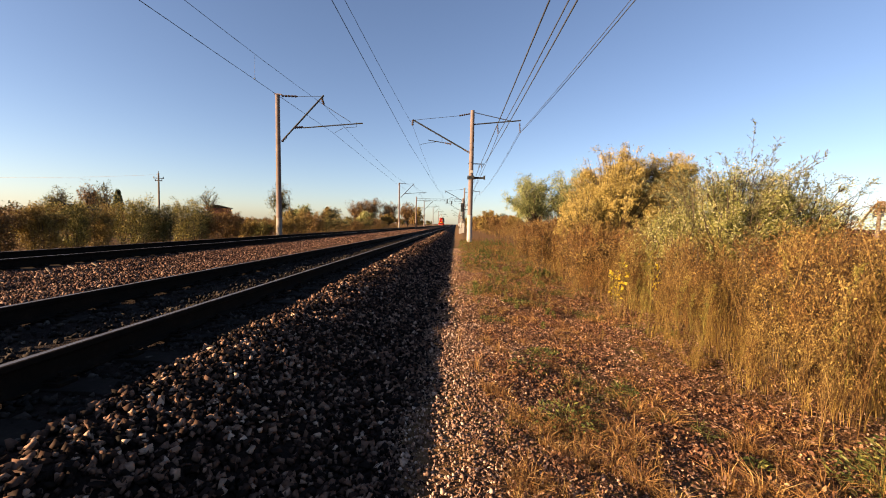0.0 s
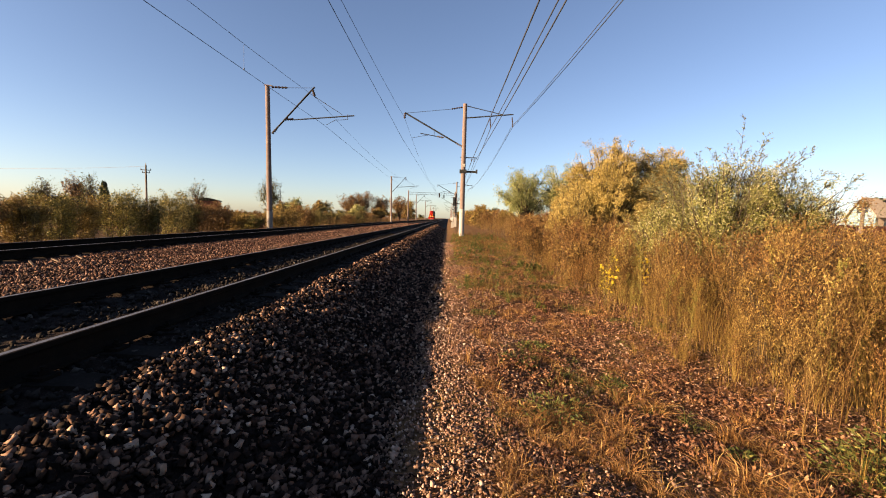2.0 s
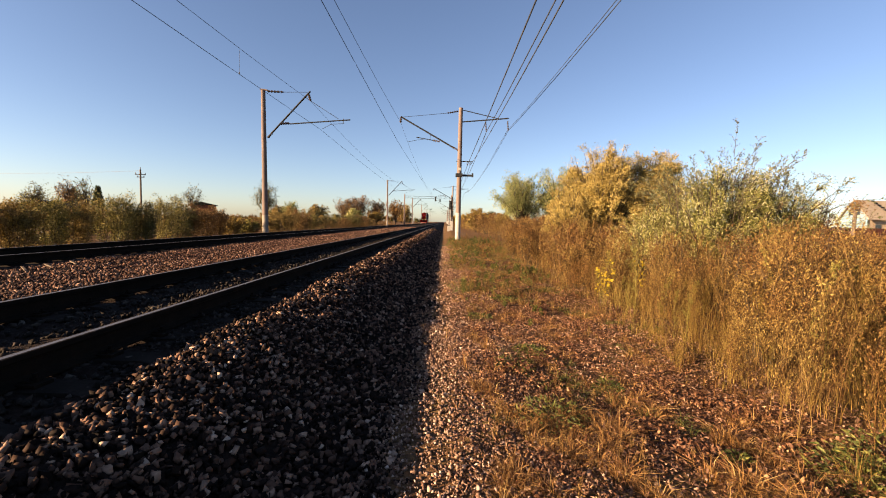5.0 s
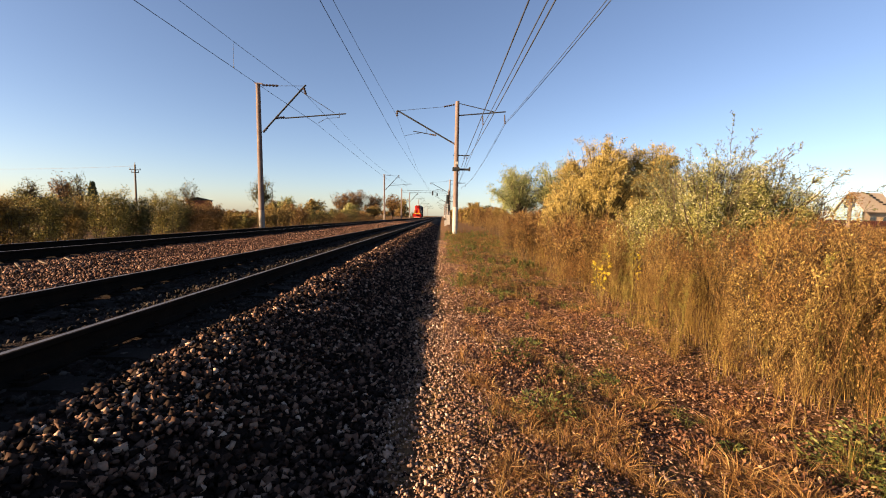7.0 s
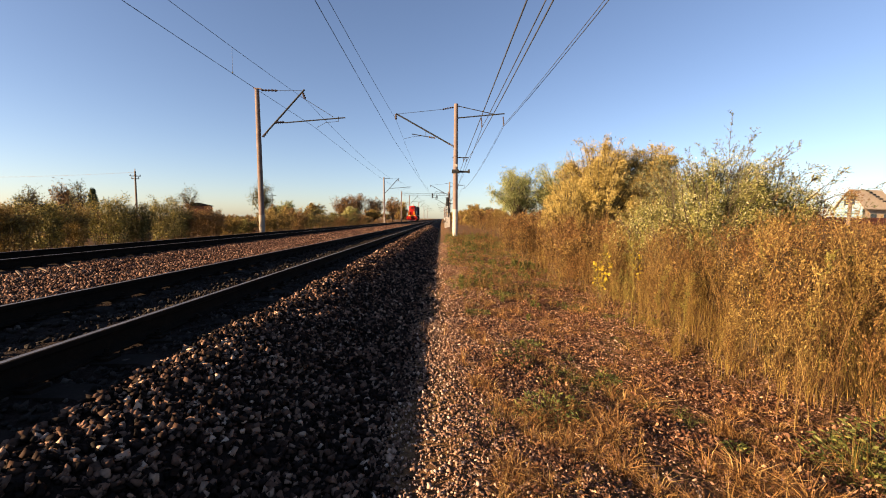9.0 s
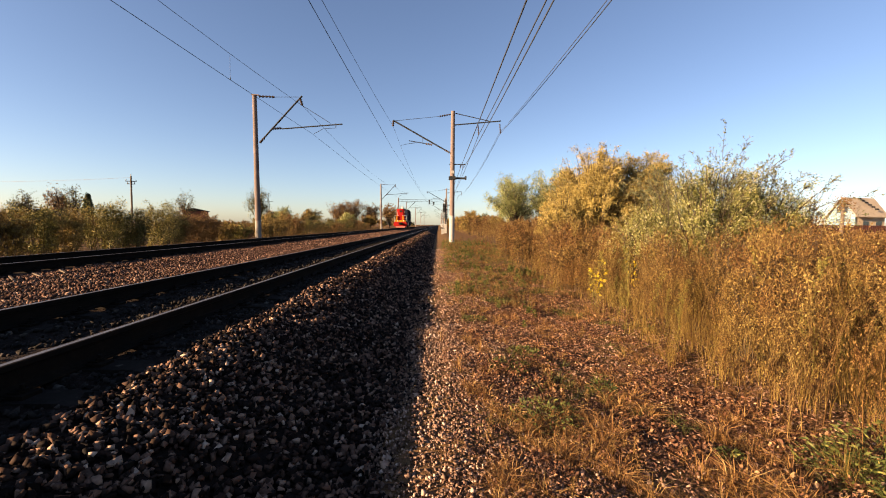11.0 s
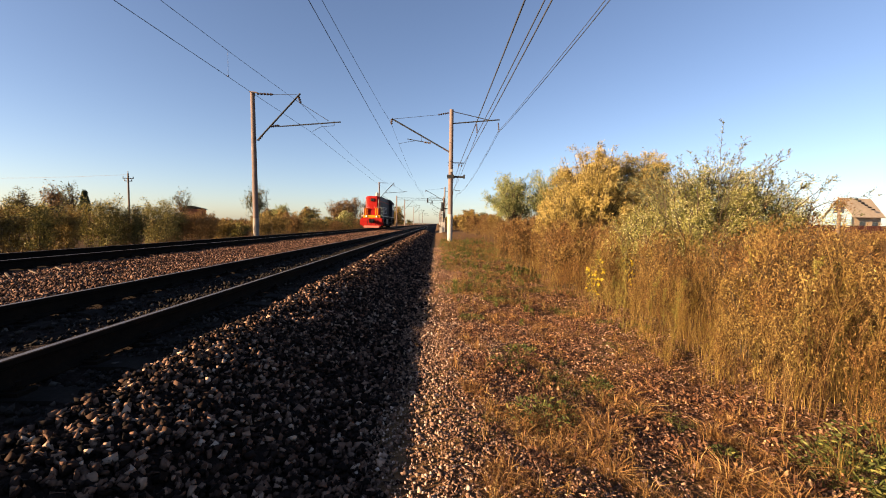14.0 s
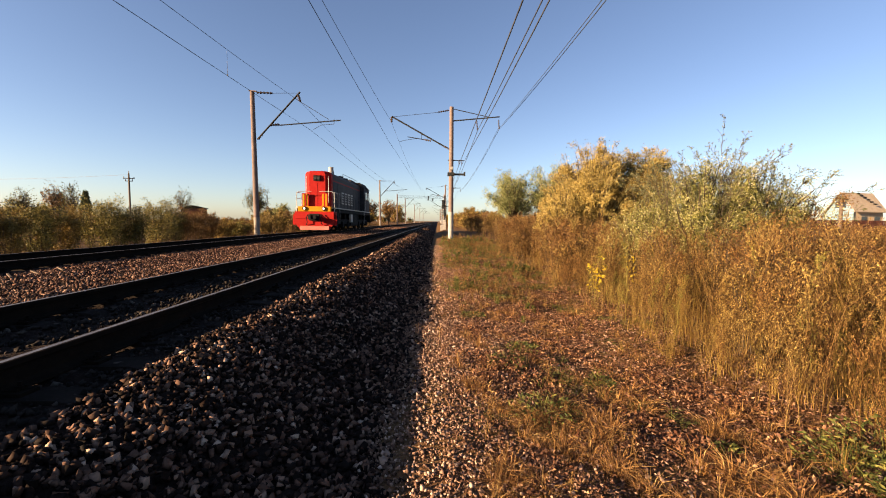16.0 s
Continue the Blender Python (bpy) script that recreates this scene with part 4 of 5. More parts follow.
def conifer(x, y, h, r, seed):
    rng = np.random.default_rng(seed)
    o = empty("spruce", x, y, -0.05)
    tagged(o, "dark green young spruce behind the shrubs", "tree", "far trees")
    tp = np.stack([np.zeros(6), np.zeros(6), np.linspace(-0.2, h, 6)], 1)[None]
    raw("trunk", *stem_quads(tp, np.array([h * 0.02]), np.array([0.01]), 7), "bark", o)
    n = 2600
    u = rng.uniform(0.05, 1, n) ** 0.8
    a = rng.integers(0, 9, n) * 0.698 + np.floor(u * 14) * 1.3 + rng.normal(0, 0.12, n)
    q = rng.uniform(0.1, 1, n)
    rr = r * (1 - u) * q + 0.05
    P = np.stack([np.cos(a) * rr, np.sin(a) * rr, u * h - 0.3 * rr + rng.normal(0, 0.16, n)], 1)
    A = np.stack([np.cos(a), np.sin(a), np.full(n, -0.35)], 1) + rng.normal(0, 0.4, (n, 3))
    raw("crown", *leaf_quads(P, A, 0.32, 0.12, rng), "spruce", o)


M["spruce"] = leafy("dark_spruce_needles", [(0.0, (0.025, 0.04, 0.02)), (1.0, (0.06, 0.08, 0.035))], 0.1)


def weed_template(rng, h, twigs=34, leaves=5, leaf=0.042):
    """A dry upright weed: stalk, short twigs, and tufts of small leaves, all quads."""
    lean = rng.normal(0, 0.10, 2)
    top = np.array([[lean[0] * h, lean[1] * h, h]])
    S = bend(np.zeros((1, 3)), top, 6, rng, 0.012 * h)
    parts = [stem_quads(S, 0.0045, 0.0015, 3)]
    u = rng.uniform(0.06, 1, twigs) * 4.999
    j = u.astype(int)
    f = (u - j)[:, None]
    p0 = S[0, j] * (1 - f) + S[0, j + 1] * f
    a = rng.uniform(0, 6.28, twigs)
    reach = 0.21 * h * rng.uniform(0.25, 1.0, twigs) * (1.15 - u / 6)
    p1 = p0 + np.stack([np.cos(a) * reach * 0.6, np.sin(a) * reach * 0.6, reach * 1.1], 1)
    d = p1 - p0
    s = unit(np.cross(d, np.array([0.2, 0.5, 1.0]))) * 0.0016
    V = np.stack([p0 - s, p0 + s, p1 + s * 0.5, p1 - s * 0.5], 1).reshape(-1, 3)
    parts.append((V, np.arange(4 * twigs).reshape(-1, 4)))
    q = rng.uniform(0.2, 1.05, (twigs, leaves, 1))
    P = (p0[:, None] * (1 - q) + p1[:, None] * q).reshape(-1, 3) + rng.normal(0, 0.008, (twigs * leaves, 3))
    A = np.repeat(d, leaves, 0) / np.linalg.norm(d, axis=1).mean() + rng.normal(0, 0.7, (twigs * leaves, 3))
    parts.append(leaf_quads(P, A, leaf * rng.uniform(0.5, 1.2, len(P)), leaf * 0.24, rng))
    return joined(*parts)


def plume_template(rng, h, wide=0.12, twigs=48, bits=7, bit=0.036):
    """A feathery dry weed: a stalk hidden in upright hair-thin branches with tiny withered bits."""
    lean = rng.normal(0, 0.07, 2)
    S = bend(np.zeros((1, 3)), np.array([[lean[0] * h, lean[1] * h, h]]), 7, rng, 0.010 * h)
    parts = [stem_quads(S, 0.005, 0.0015, 3)]
    u = rng.uniform(0.16, 0.97, twigs)
    fi = u * 5.999
    j = fi.astype(int)
    f = (fi - j)[:, None]
    p0 = S[0, j] * (1 - f) + S[0, j + 1] * f
    a = rng.uniform(0, 6.28, twigs)
    reach = wide * h * np.sin(np.clip(u * 2.6 + 0.35, 0, 3.0)) * rng.uniform(0.4, 1.15, twigs) + 0.03
    p1 = p0 + np.stack([np.cos(a) * reach, np.sin(a) * reach, reach * rng.uniform(1.5, 3.0, twigs)], 1)
    d = p1 - p0
    e = unit(np.cross(d, np.array([0.2, 0.5, 1.0]))) * 0.0012
    parts.append((np.stack([p0 - e, p0 + e, p1 + e * 0.5, p1 - e * 0.5], 1).reshape(-1, 3), np.arange(4 * twigs).reshape(-1, 4)))
    q = rng.uniform(0.25, 1.1, (twigs, bits, 1))
    P = (p0[:, None] * (1 - q) + p1[:, None] * q).reshape(-1, 3) + rng.normal(0, 0.010, (twigs * bits, 3))
    A = np.repeat(unit(d), bits, 0) + rng.normal(0, 0.45, (twigs * bits, 3))
    parts.append(leaf_quads(P, A, bit * rng.uniform(0.5, 1.2, len(P)), bit * 0.34, rng))
    return joined(*parts)


def herb_template(rng, r, h, n=56, leaf=0.03):
    """A low mound of broad withered leaves."""
    a, q = rng.uniform(0, 6.28, n), np.sqrt(rng.uniform(0, 1, n))
    P = np.stack([np.cos(a) * q * r, np.sin(a) * q * r, h * (1 - 0.8 * q ** 2) * rng.uniform(0.3, 1, n)], 1)
    A = np.stack([np.cos(a), np.sin(a), rng.uniform(-0.5, 0.9, n)], 1) + rng.normal(0, 0.5, (n, 3))
    return leaf_quads(P, A, leaf * rng.uniform(0.5, 1.2, n), leaf * rng.uniform(0.3, 0.65, n), rng)


def tuft_template(rng, h, blades, spread, width=0.005, seg=3, droop=0.5):
    """A tuft of arching blades, all quads."""
    a = rng.uniform(0, 6.28, blades)
    b0 = np.stack([np.cos(a), np.sin(a), np.zeros(blades)], 1) * (spread * 0.35 * rng.uniform(0, 1, (blades, 1)))
    hh = h * rng.uniform(0.5, 1.1, blades)
    out = np.stack([np.cos(a), np.sin(a), np.zeros(blades)], 1)
    u = np.linspace(0, 1, seg + 1)[None, :, None]
    path = b0[:, None] + out[:, None] * (spread * rng.uniform(0.2, 1.0, (blades, 1, 1)) * u ** 2) + np.array([0, 0, 1.0]) * (hh[:, None, None] * (u - droop * 0.5 * u ** 3))
    side = np.stack([-np.sin(a), np.cos(a), np.zeros(blades)], 1)
    side = unit(side + rng.normal(0, 0.5, side.shape))[:, None] * (width / 2 * (1 - 0.85 * u))
    V = np.stack([path - side, path + side], 2)
    idx = np.arange(blades * (seg + 1) * 2).reshape(blades, seg + 1, 2)
    F = np.stack([idx[:, :-1, 0], idx[:, :-1, 1], idx[:, 1:, 1], idx[:, 1:, 0]], -1).reshape(-1, 4)
    return V.reshape(-1, 3), F


EDGE_Y, EDGE_X = (0, 2, 2.9, 3.8, 5.7, 7.8, 12, 16, 22, 40, 90), (2.9, 2.55, 2.5, 2.35, 2.65, 2.5, 2.6, 2.8, 3.3, 3.3, 3.0)


def plants(name, make, kinds, zones, mat, label, seed, keep=None, category="grass", grow=None):
    """Many copies of a few templates over zones of the verge, joined as one growth."""
    rng = np.random.default_rng(seed)
    temps = [make(rng) for _ in range(kinds)]
    VV, FF, off = [], [], 0
    for x0, x1, y0, y1, per_m2, s0, s1 in zones:
        n = int((x1 - x0) * (y1 - y0) * per_m2)
        x, y = rng.uniform(x0, x1, n), rng.uniform(y0, y1, n)
        if keep is not None:
            ok = keep(x, y, rng)
            x, y = x[ok], y[ok]
        n = len(x)
        s, a, pick = rng.uniform(s0, s1, n) * (1 + 0.16 * patchy(x, y, 1.7, 0.9)), rng.uniform(0, 6.28, n), rng.integers(0, kinds, n)
        if grow is not None:
            s = s * grow(x, y)
        for t in range(kinds):
            sel = pick == t
            V0, F0 = temps[t]
            c, q, ss = np.cos(a[sel]), np.sin(a[sel]), s[sel]
            X = (V0[None, :, 0] * c[:, None] - V0[None, :, 1] * q[:, None]) * ss[:, None] + x[sel][:, None]
            Y = (V0[None, :, 0] * q[:, None] + V0[None, :, 1] * c[:, None]) * ss[:, None] + y[sel][:, None]
            Z = V0[None, :, 2] * ss[:, None] + np.asarray(ground_z(x[sel], y[sel]))[:, None] - 0.01
            VV.append(np.stack([X, Y, Z], -1).reshape(-1, 3))
            m = int(sel.sum())
            FF.append((F0[None] + (np.arange(m) * len(V0))[:, None, None]).reshape(-1, 4) + off)
            off += m * len(V0)
    ob = raw(name, np.concatenate(VV), np.concatenate(FF), mat)
    return tagged(ob, label, category, kind="stuff")


def patchy(x, y, f, ph):
    return np.sin(x * f + ph) * np.sin(y * f * 0.8 + ph * 2.1) + 0.5 * np.sin(x * f * 2.3 + y * f * 1.7 + ph)


def verge():
    beyond = lambda x, y, rng: (x > np.interp(y, EDGE_Y, EDGE_X) + rng.normal(0, 0.16, len(x)))
    rise = lambda x, y: np.clip(0.55 + 0.5 * (x - np.interp(y, EDGE_Y, EDGE_X)), 0.4, 1.0)
    clear = lambda x, y: ~((np.hypot(x - 6.4, y - 14.5) < 1.2) | (np.hypot(x - 5.4, y - 8.0) < 0.9) | (np.hypot(x - 6.6, y - 8.3) < 0.8))
    lumps = lambda x, y: rise(x, y) * (0.88 + 0.22 * patchy(x, y, 3.3, 1.4))
    plants("feathery_weeds", lambda r: plume_template(r, r.uniform(1.0, 1.4)), 10,
           [(2.3, 6.5, 1.6, 9.0, 34, 0.55, 1.1), (2.3, 6.5, 9.0, 16.0, 15, 0.65, 1.15)], "plume",
           "dense feathery russet weeds standing beside the verge", 21, lambda x, y, r: beyond(x, y, r) & clear(x, y) & (patchy(x, y, 4.3, 0.3) > np.where(x > np.interp(y, EDGE_Y, EDGE_X) + 0.35, 0.0, -0.3)), "weeds", lumps)
    plants("feathery_weeds", lambda r: plume_template(r, r.uniform(1.0, 1.4), 0.14, 30, 7, 0.045), 8,
           [(6.5, 13.0, 2.5, 16.0, 9, 0.75, 1.0)], "plume",
           "feathery russet weeds farther into the field", 64, lambda x, y, r: clear(x, y), "weeds", lambda x, y: 0.92 + 0.15 * patchy(x, y, 1.9, 1.4))
    plants("golden_weeds", lambda r: plume_template(r, r.uniform(0.8, 1.2), 0.11, 40, 7, 0.028), 8,
           [(2.2, 5.0, 2.2, 8.5, 24, 0.6, 1.0)], "straw",
           "golden feathery weeds along the edge of the growth", 65, lambda x, y, r: beyond(x, y, r) & (patchy(x, y, 2.0, 3.1) > 0.15), "weeds", lumps)
    plants("dry_weeds", lambda r: weed_template(r, r.uniform(0.95, 1.4), 26, 5, 0.03), 10,
           [(2.6, 6.0, -4.0, 1.6, 5, 0.7, 1.05), (2.2, 6.0, 1.6, 9.0, 10, 0.6, 1.05)], "weed",
           "dry russet stalks among feathery weeds", 62, lambda x, y, r: beyond(x, y, r) & clear(x, y) & (patchy(x, y, 1.8, 0.3) > -0.25), "weeds", rise)
    plants("dry_weeds", lambda r: weed_template(r, r.uniform(0.95, 1.4), 16, 4, 0.075), 8,
           [(2.6, 9.0, 9.0, 24.0, 9, 0.8, 1.15), (9, 16, 3.0, 24, 3, 0.7, 0.95), (2.8, 14, 24.0, 60.0, 2.4, 0.9, 1.2)], "weed",
           "dry russet weeds behind the verge", 66, lambda x, y, r: beyond(x, y, r) & clear(x, y), "weeds")
    plants("dry_weeds", lambda r: weed_template(r, r.uniform(0.9, 1.3), 9, 4, 0.17), 6,
           [(2.6, 14, 60.0, 130.0, 1.2, 1.0, 1.5), (14, 70, 8, 52, 0.8, 0.75, 1.0)], "weed",
           "field of dry russet weeds", 22, beyond, "weeds")
    plants("straw_grass", lambda r: tuft_template(r, r.uniform(0.55, 1.05), 18, 0.46, 0.0065, 5, 0.75), 8,
           [(2.1, 5.0, 1.8, 8.0, 18, 0.45, 0.95), (2.4, 7, 8, 22, 5, 0.8, 1.2)], "straw",
           "tall golden straw grass among the weeds", 23, lambda x, y, r: beyond(x + 0.12, y, r) & ((patchy(x, y, 1.8, 0.3) < 0.35) | (y > 9)), grow=lambda x, y: 0.3 + 0.7 * rise(x, y))
    plants("olive_weeds", lambda r: weed_template(r, r.uniform(0.7, 1.1), 40, 6, 0.036), 6,
           [(2.3, 7.0, 1.8, 10.0, 6, 0.5, 1.0)], "leaf_weed",
           "yellow-green weeds among the dry ones", 28, lambda x, y, r: (x < 0) | (beyond(x, y, r) & (patchy(x, y, 1.3, 2.0) > 0.0)), "weeds")
    plants("dry_weeds", lambda r: weed_template(r, r.uniform(0.8, 1.2), 14, 4, 0.09), 6,
           [(-16.5, -13.6, 4.0, 45.0, 5, 0.25, 0.5), (-20.0, -14.0, 45.0, 120.0, 1.2, 0.8, 1.2)], "weed",
           "dry russet weeds along the far track", 29, category="weeds")
    inside = lambda x, y, rng: (x < np.interp(y, EDGE_Y, EDGE_X) + 0.3) & (x > 0.25 + rng.normal(0, 0.12, len(x)))
    plants("withered_herbs", lambda r: herb_template(r, r.uniform(0.06, 0.14), r.uniform(0.07, 0.19)), 10,
           [(0.3, 3.0, 1.2, 7.0, 75, 0.6, 1.15), (0.5, 3.0, 7.0, 13.0, 22, 0.9, 1.4)], "withered",
           "low mounds of withered reddish-brown leafy herbs", 63, lambda x, y, r: inside(x, y, r) & (patchy(x, y, 4.6, 1.7) > 0.0), "herbs")
    plants("rusty_grass", lambda r: tuft_template(r, r.uniform(0.10, 0.20), 40, 0.15, 0.0055, 2, 0.8), 8,
           [(0.2, 3.3, -4.0, 1.0, 35, 0.7, 1.2), (0.3, 2.1, 1.0, 3.4, 120, 0.7, 1.35), (0.2, 3.3, 1.0, 6.5, 60, 0.5, 1.15), (0.1, 4.0, 6.5, 28.0, 34, 0.7, 1.2)], "rust_grass",
           "short rusty-brown autumn grass on the verge", 24, lambda x, y, r: inside(x, y, r) & (patchy(x, y, 4.2, 1.0) > 0.1))
    plants("green_grass", lambda r: tuft_template(r, r.uniform(0.07, 0.13), 22, 0.12, 0.006, 2, 0.7), 6,
           [(0.2, 3.2, 1.0, 8.0, 46, 0.7, 1.2), (0.0, 3.2, 8.0, 32.0, 42, 0.9, 1.6)], "green_grass",
           "low green grass patches on the verge", 25, lambda x, y, r: inside(x, y, r) & ((patchy(x, y, 1.9, 2.6) > 0.45) | ((y > 8) & (patchy(x, y, 0.8, 2.0) > -0.8))))
    plants("dead_stalks", lambda r: weed_template(r, r.uniform(0.16, 0.34), 16, 4, 0.035), 8,
           [(0.3, 3.4, 1.2, 6.0, 6, 0.5, 0.9), (0.3, 4.2, 6.0, 14.0, 16, 0.6, 1.1), (0.2, 4.2, 14.0, 32.0, 12, 0.8, 1.4)], "weed",
           "withered brown stalks scattered over the verge", 30, lambda x, y, r: inside(x, y, r) & (patchy(x, y, 1.4, 4.0) > -0.1), "weeds")
    plants("low_herbs", lambda r: weed_template(r, r.uniform(0.10, 0.2), 18, 5, 0.06), 8,
           [(0.3, 3.2, 5.0, 8.0, 2, 0.6, 1.0), (0.2, 4.0, 8.0, 32.0, 7, 0.8, 1.4)], "green_grass",
           "low dull green herbs between dry grass", 61, lambda x, y, r: inside(x, y, r) & (patchy(x, y, 1.1, 5.0) > 0.05), "herbs")
    # fallen leaves and dry stalks
    rng = np.random.default_rng(26)
    n = 70000
    x, y = rng.uniform(0.05, 3.4, n), 1.0 + 17 * rng.uniform(0, 1, n) ** 1.6
    P = np.stack([x, y, ground_z(x, y) + rng.uniform(0.002, 0.03, n) + 0.035 * np.clip(patchy(x, y, 6.0, 0.7), 0, 1)], 1)
    A = rng.normal(size=(n, 3)) * np.array([1, 1, 0.35])
    ob = raw("fallen_leaves", *leaf_quads(P, A, rng.uniform(0.012, 0.034, n) * (1 + 0.06 * y), rng.uniform(0.005, 0.015, n) * (1 + 0.06 * y), rng), "litter")
    tagged(ob, "dry brown fallen leaves and bits on the ground", "leaves", kind="stuff")
    # blades that stand in the shade at the foot of the slope
    plants("toe_grass", lambda r: tuft_template(r, r.uniform(0.10, 0.2), 7, 0.08, 0.004, 3, 0.3), 5, [(-0.5, 0.15, 1.8, 22.0, 9, 0.7, 1.2)], "rust_grass",
           "thin dry blades at the foot of the ballast slope", 27)


def green_weed(x, y, r, h, seed, mat="green_leaf"):
    rng = np.random.default_rng(seed)
    n = int(230 * r / 0.15)
    a, q = rng.uniform(0, 6.28, n), np.sqrt(rng.uniform(0, 1, n)) * r
    P = np.stack([np.cos(a) * q, np.sin(a) * q, rng.uniform(0.02, h, n) * (1.1 - q / r * 0.6)], 1)
    A = np.stack([np.cos(a), np.sin(a), rng.uniform(-0.1, 0.8, n)], 1) + rng.normal(0, 0.4, (n, 3))
    st = bend(np.zeros((12, 3)), P[:12] + np.array([0, 0, 0.02]), 4, rng, 0.004)
    o = empty("green_weed", x, y, float(ground_z(x, y)))
    tagged(o, "low leafy green weed on the gravel verge", "weed", "green weeds")
    raw("stalk", *stem_quads(st, 0.003, 0.0015, 3), "green_leaf", o)
    raw("foliage", *leaf_quads(P, A, rng.uniform(0.02, 0.052, n), rng.uniform(0.008, 0.018, n), rng), mat, o)


M["green_leaf"] = leafy("fresh_green_leaves", [(0.0, (0.026, 0.040, 0.010)), (0.6, (0.075, 0.090, 0.022)), (1.0, (0.19, 0.175, 0.05))], 0.25)


def yellow_sapling(x, y, h, r, n, seed):
    rng = np.random.default_rng(seed)
    o = empty("yellow_sapling", x, y, float(ground_z(x, y)))
    tagged(o, "small sapling with bright yellow leaves among weeds", "sapling", "yellow saplings")
    st = bend(np.zeros((6, 3)), np.stack([rng.uniform(-r, r, 6), rng.uniform(-r, r, 6), rng.uniform(0.6, 1, 6) * h], 1), 6, rng, 0.012)
    raw("stem", *stem_quads(st, 0.006, 0.002, 4), "bark", o)
    si, u = rng.integers(0, 6, n), rng.uniform(0.35, 1, n) * 4.999
    j = u.astype(int)
    P = st[si, j] + (st[si, j + 1] - st[si, j]) * (u - j)[:, None] + rng.normal(0, 0.035, (n, 3))
    raw("foliage", *leaf_quads(P, rng.normal(size=(n, 3)) + np.array([0, 0, -0.4]), rng.uniform(0.05, 0.09, n), rng.uniform(0.03, 0.05, n), rng), "leaf_bright", o)


def right_side():
    bush("willow_bush", "large rounded willow bush in golden autumn leaf", 5.6, 14.6, 4.15, 1.95, 0.075, "leaf_yellow", 80000, 31, 210, spread=0.024, low=0.12, squash=0.8, twig_len=0.085)
    bush("willow_bush", "yellow willow bush grown together with a larger one", 7.5, 14.9, 4.15, 1.75, 0.075, "leaf_yellow", 60000, 32, 170, spread=0.024, low=0.12, squash=0.8, twig_len=0.085)
    bush("willow_bush", "golden willow bush in front of taller bushes", 4.3, 13.8, 2.7, 1.3, 0.07, "leaf_yellow", 20000, 33, 80, spread=0.03, low=0.1, squash=0.85, twig_len=0.10)
    b = bush("elm_bush", "pale green bush with yellowing leaves and long shoots", 5.3, 8.0, 2.7, 1.2, 0.045, "leaf_pale", 44000, 34, 90, spread=0.035, low=0.1, squash=0.7, twig_len=0.13)
    sprays(b, 2.6, 1.1, 70, 0.034, "leaf_spray", 35, ((0.35, 0.0, 3.6), (0.85, 0.1, 3.3), (0.1, 0.1, 3.05), (1.25, 0.0, 2.95), (-0.4, 0.2, 2.9)))
    b = bush("elm_bush", "pale green bush with yellowing leaves", 6.6, 8.3, 2.5, 1.15, 0.045, "leaf_pale", 34000, 36, 80, spread=0.035, low=0.1, squash=0.7, twig_len=0.13)
    sprays(b, 2.4, 1.0, 52, 0.034, "leaf_spray", 37, ((-0.4, 0.0, 2.95), (0.3, 0.0, 2.7)))
    bush("elm_bush", "pale green low bush among dry weeds", 4.3, 8.2, 1.85, 0.9, 0.045, "leaf_pale", 14000, 38, 50, spread=0.04, low=0.1)
    bush("sparse_shrub", "thin grey-brown shrub with sparse withered leaves", 8.2, 9.0, 2.3, 0.8, 0.05, "leaf_rust", 2600, 39, 26, low=0.2)
    bush("poplar_tree", "grey-green poplar in early autumn leaf", 7.2, 38, 5.8, 3.3, 0.17, "leaf_green", 20000, 40, 70, trunk=0.8, spread=0.04, category="tree", squash=0.75, bark_r=0.04, low=0.08)
    bush("poplar_tree", "grey-green poplar beside yellow willows", 10.2, 37, 6.2, 3.0, 0.17, "leaf_green", 17000, 41, 60, trunk=0.8, spread=0.04, category="tree", squash=0.75, bark_r=0.04, low=0.08)
    # rounded russet mounds of dry weed at the edge of the growth
    for k, (x, y, h, r) in enumerate(((2.9, 13.2, 1.35, 0.62), (3.7, 12.2, 1.55, 0.75), (3.2, 10.6, 1.35, 0.6), (4.2, 10.4, 1.5, 0.7), (2.95, 16.5, 1.5, 0.7), (3.6, 18.5, 1.6, 0.9), (3.0, 8.9, 1.05, 0.45),
                                      (3.9, 6.9, 1.35, 0.5), (4.6, 6.3, 1.45, 0.55), (5.6, 6.2, 1.5, 0.6), (6.6, 6.6, 1.45, 0.6), (4.3, 4.9, 1.25, 0.45), (5.4, 4.7, 1.35, 0.5), (3.5, 4.3, 1.1, 0.4))):
        bush("dry_weed_clump", "rounded clump of feathery russet dry weed", x, y, h, r, 0.034 if y < 8 else 0.055, "plume", 8000, 500 + k, 60, spread=0.035, low=0.05, squash=0.6, twig_len=0.2, bark_r=0.005,
             category="weeds", group="dry weed clumps", foot=0.45, twig_from=0.15)
    bush("far_bush", "yellow-green bush farther along the line", 6.4, 80, 3.9, 2.8, 0.34, "leaf_gold", 6000, 42, 40, squash=0.8, bark_r=0.04, low=0.02)
    bush("rust_shrub", "russet shrub beside the railway", 4.6, 45, 2.2, 1.6, 0.18, "leaf_rust", 3000, 43, 26, bark_r=0.03)
    bush("rust_shrub", "russet shrub beside the railway", 7.2, 28, 2.0, 1.7, 0.15, "leaf_rust", 3500, 44, 26, bark_r=0.03)
    bush("rust_shrub", "russet shrub at the foot of willows", 5.0, 21, 1.9, 1.4, 0.12, "leaf_rust", 3500, 45, 26, bark_r=0.02)
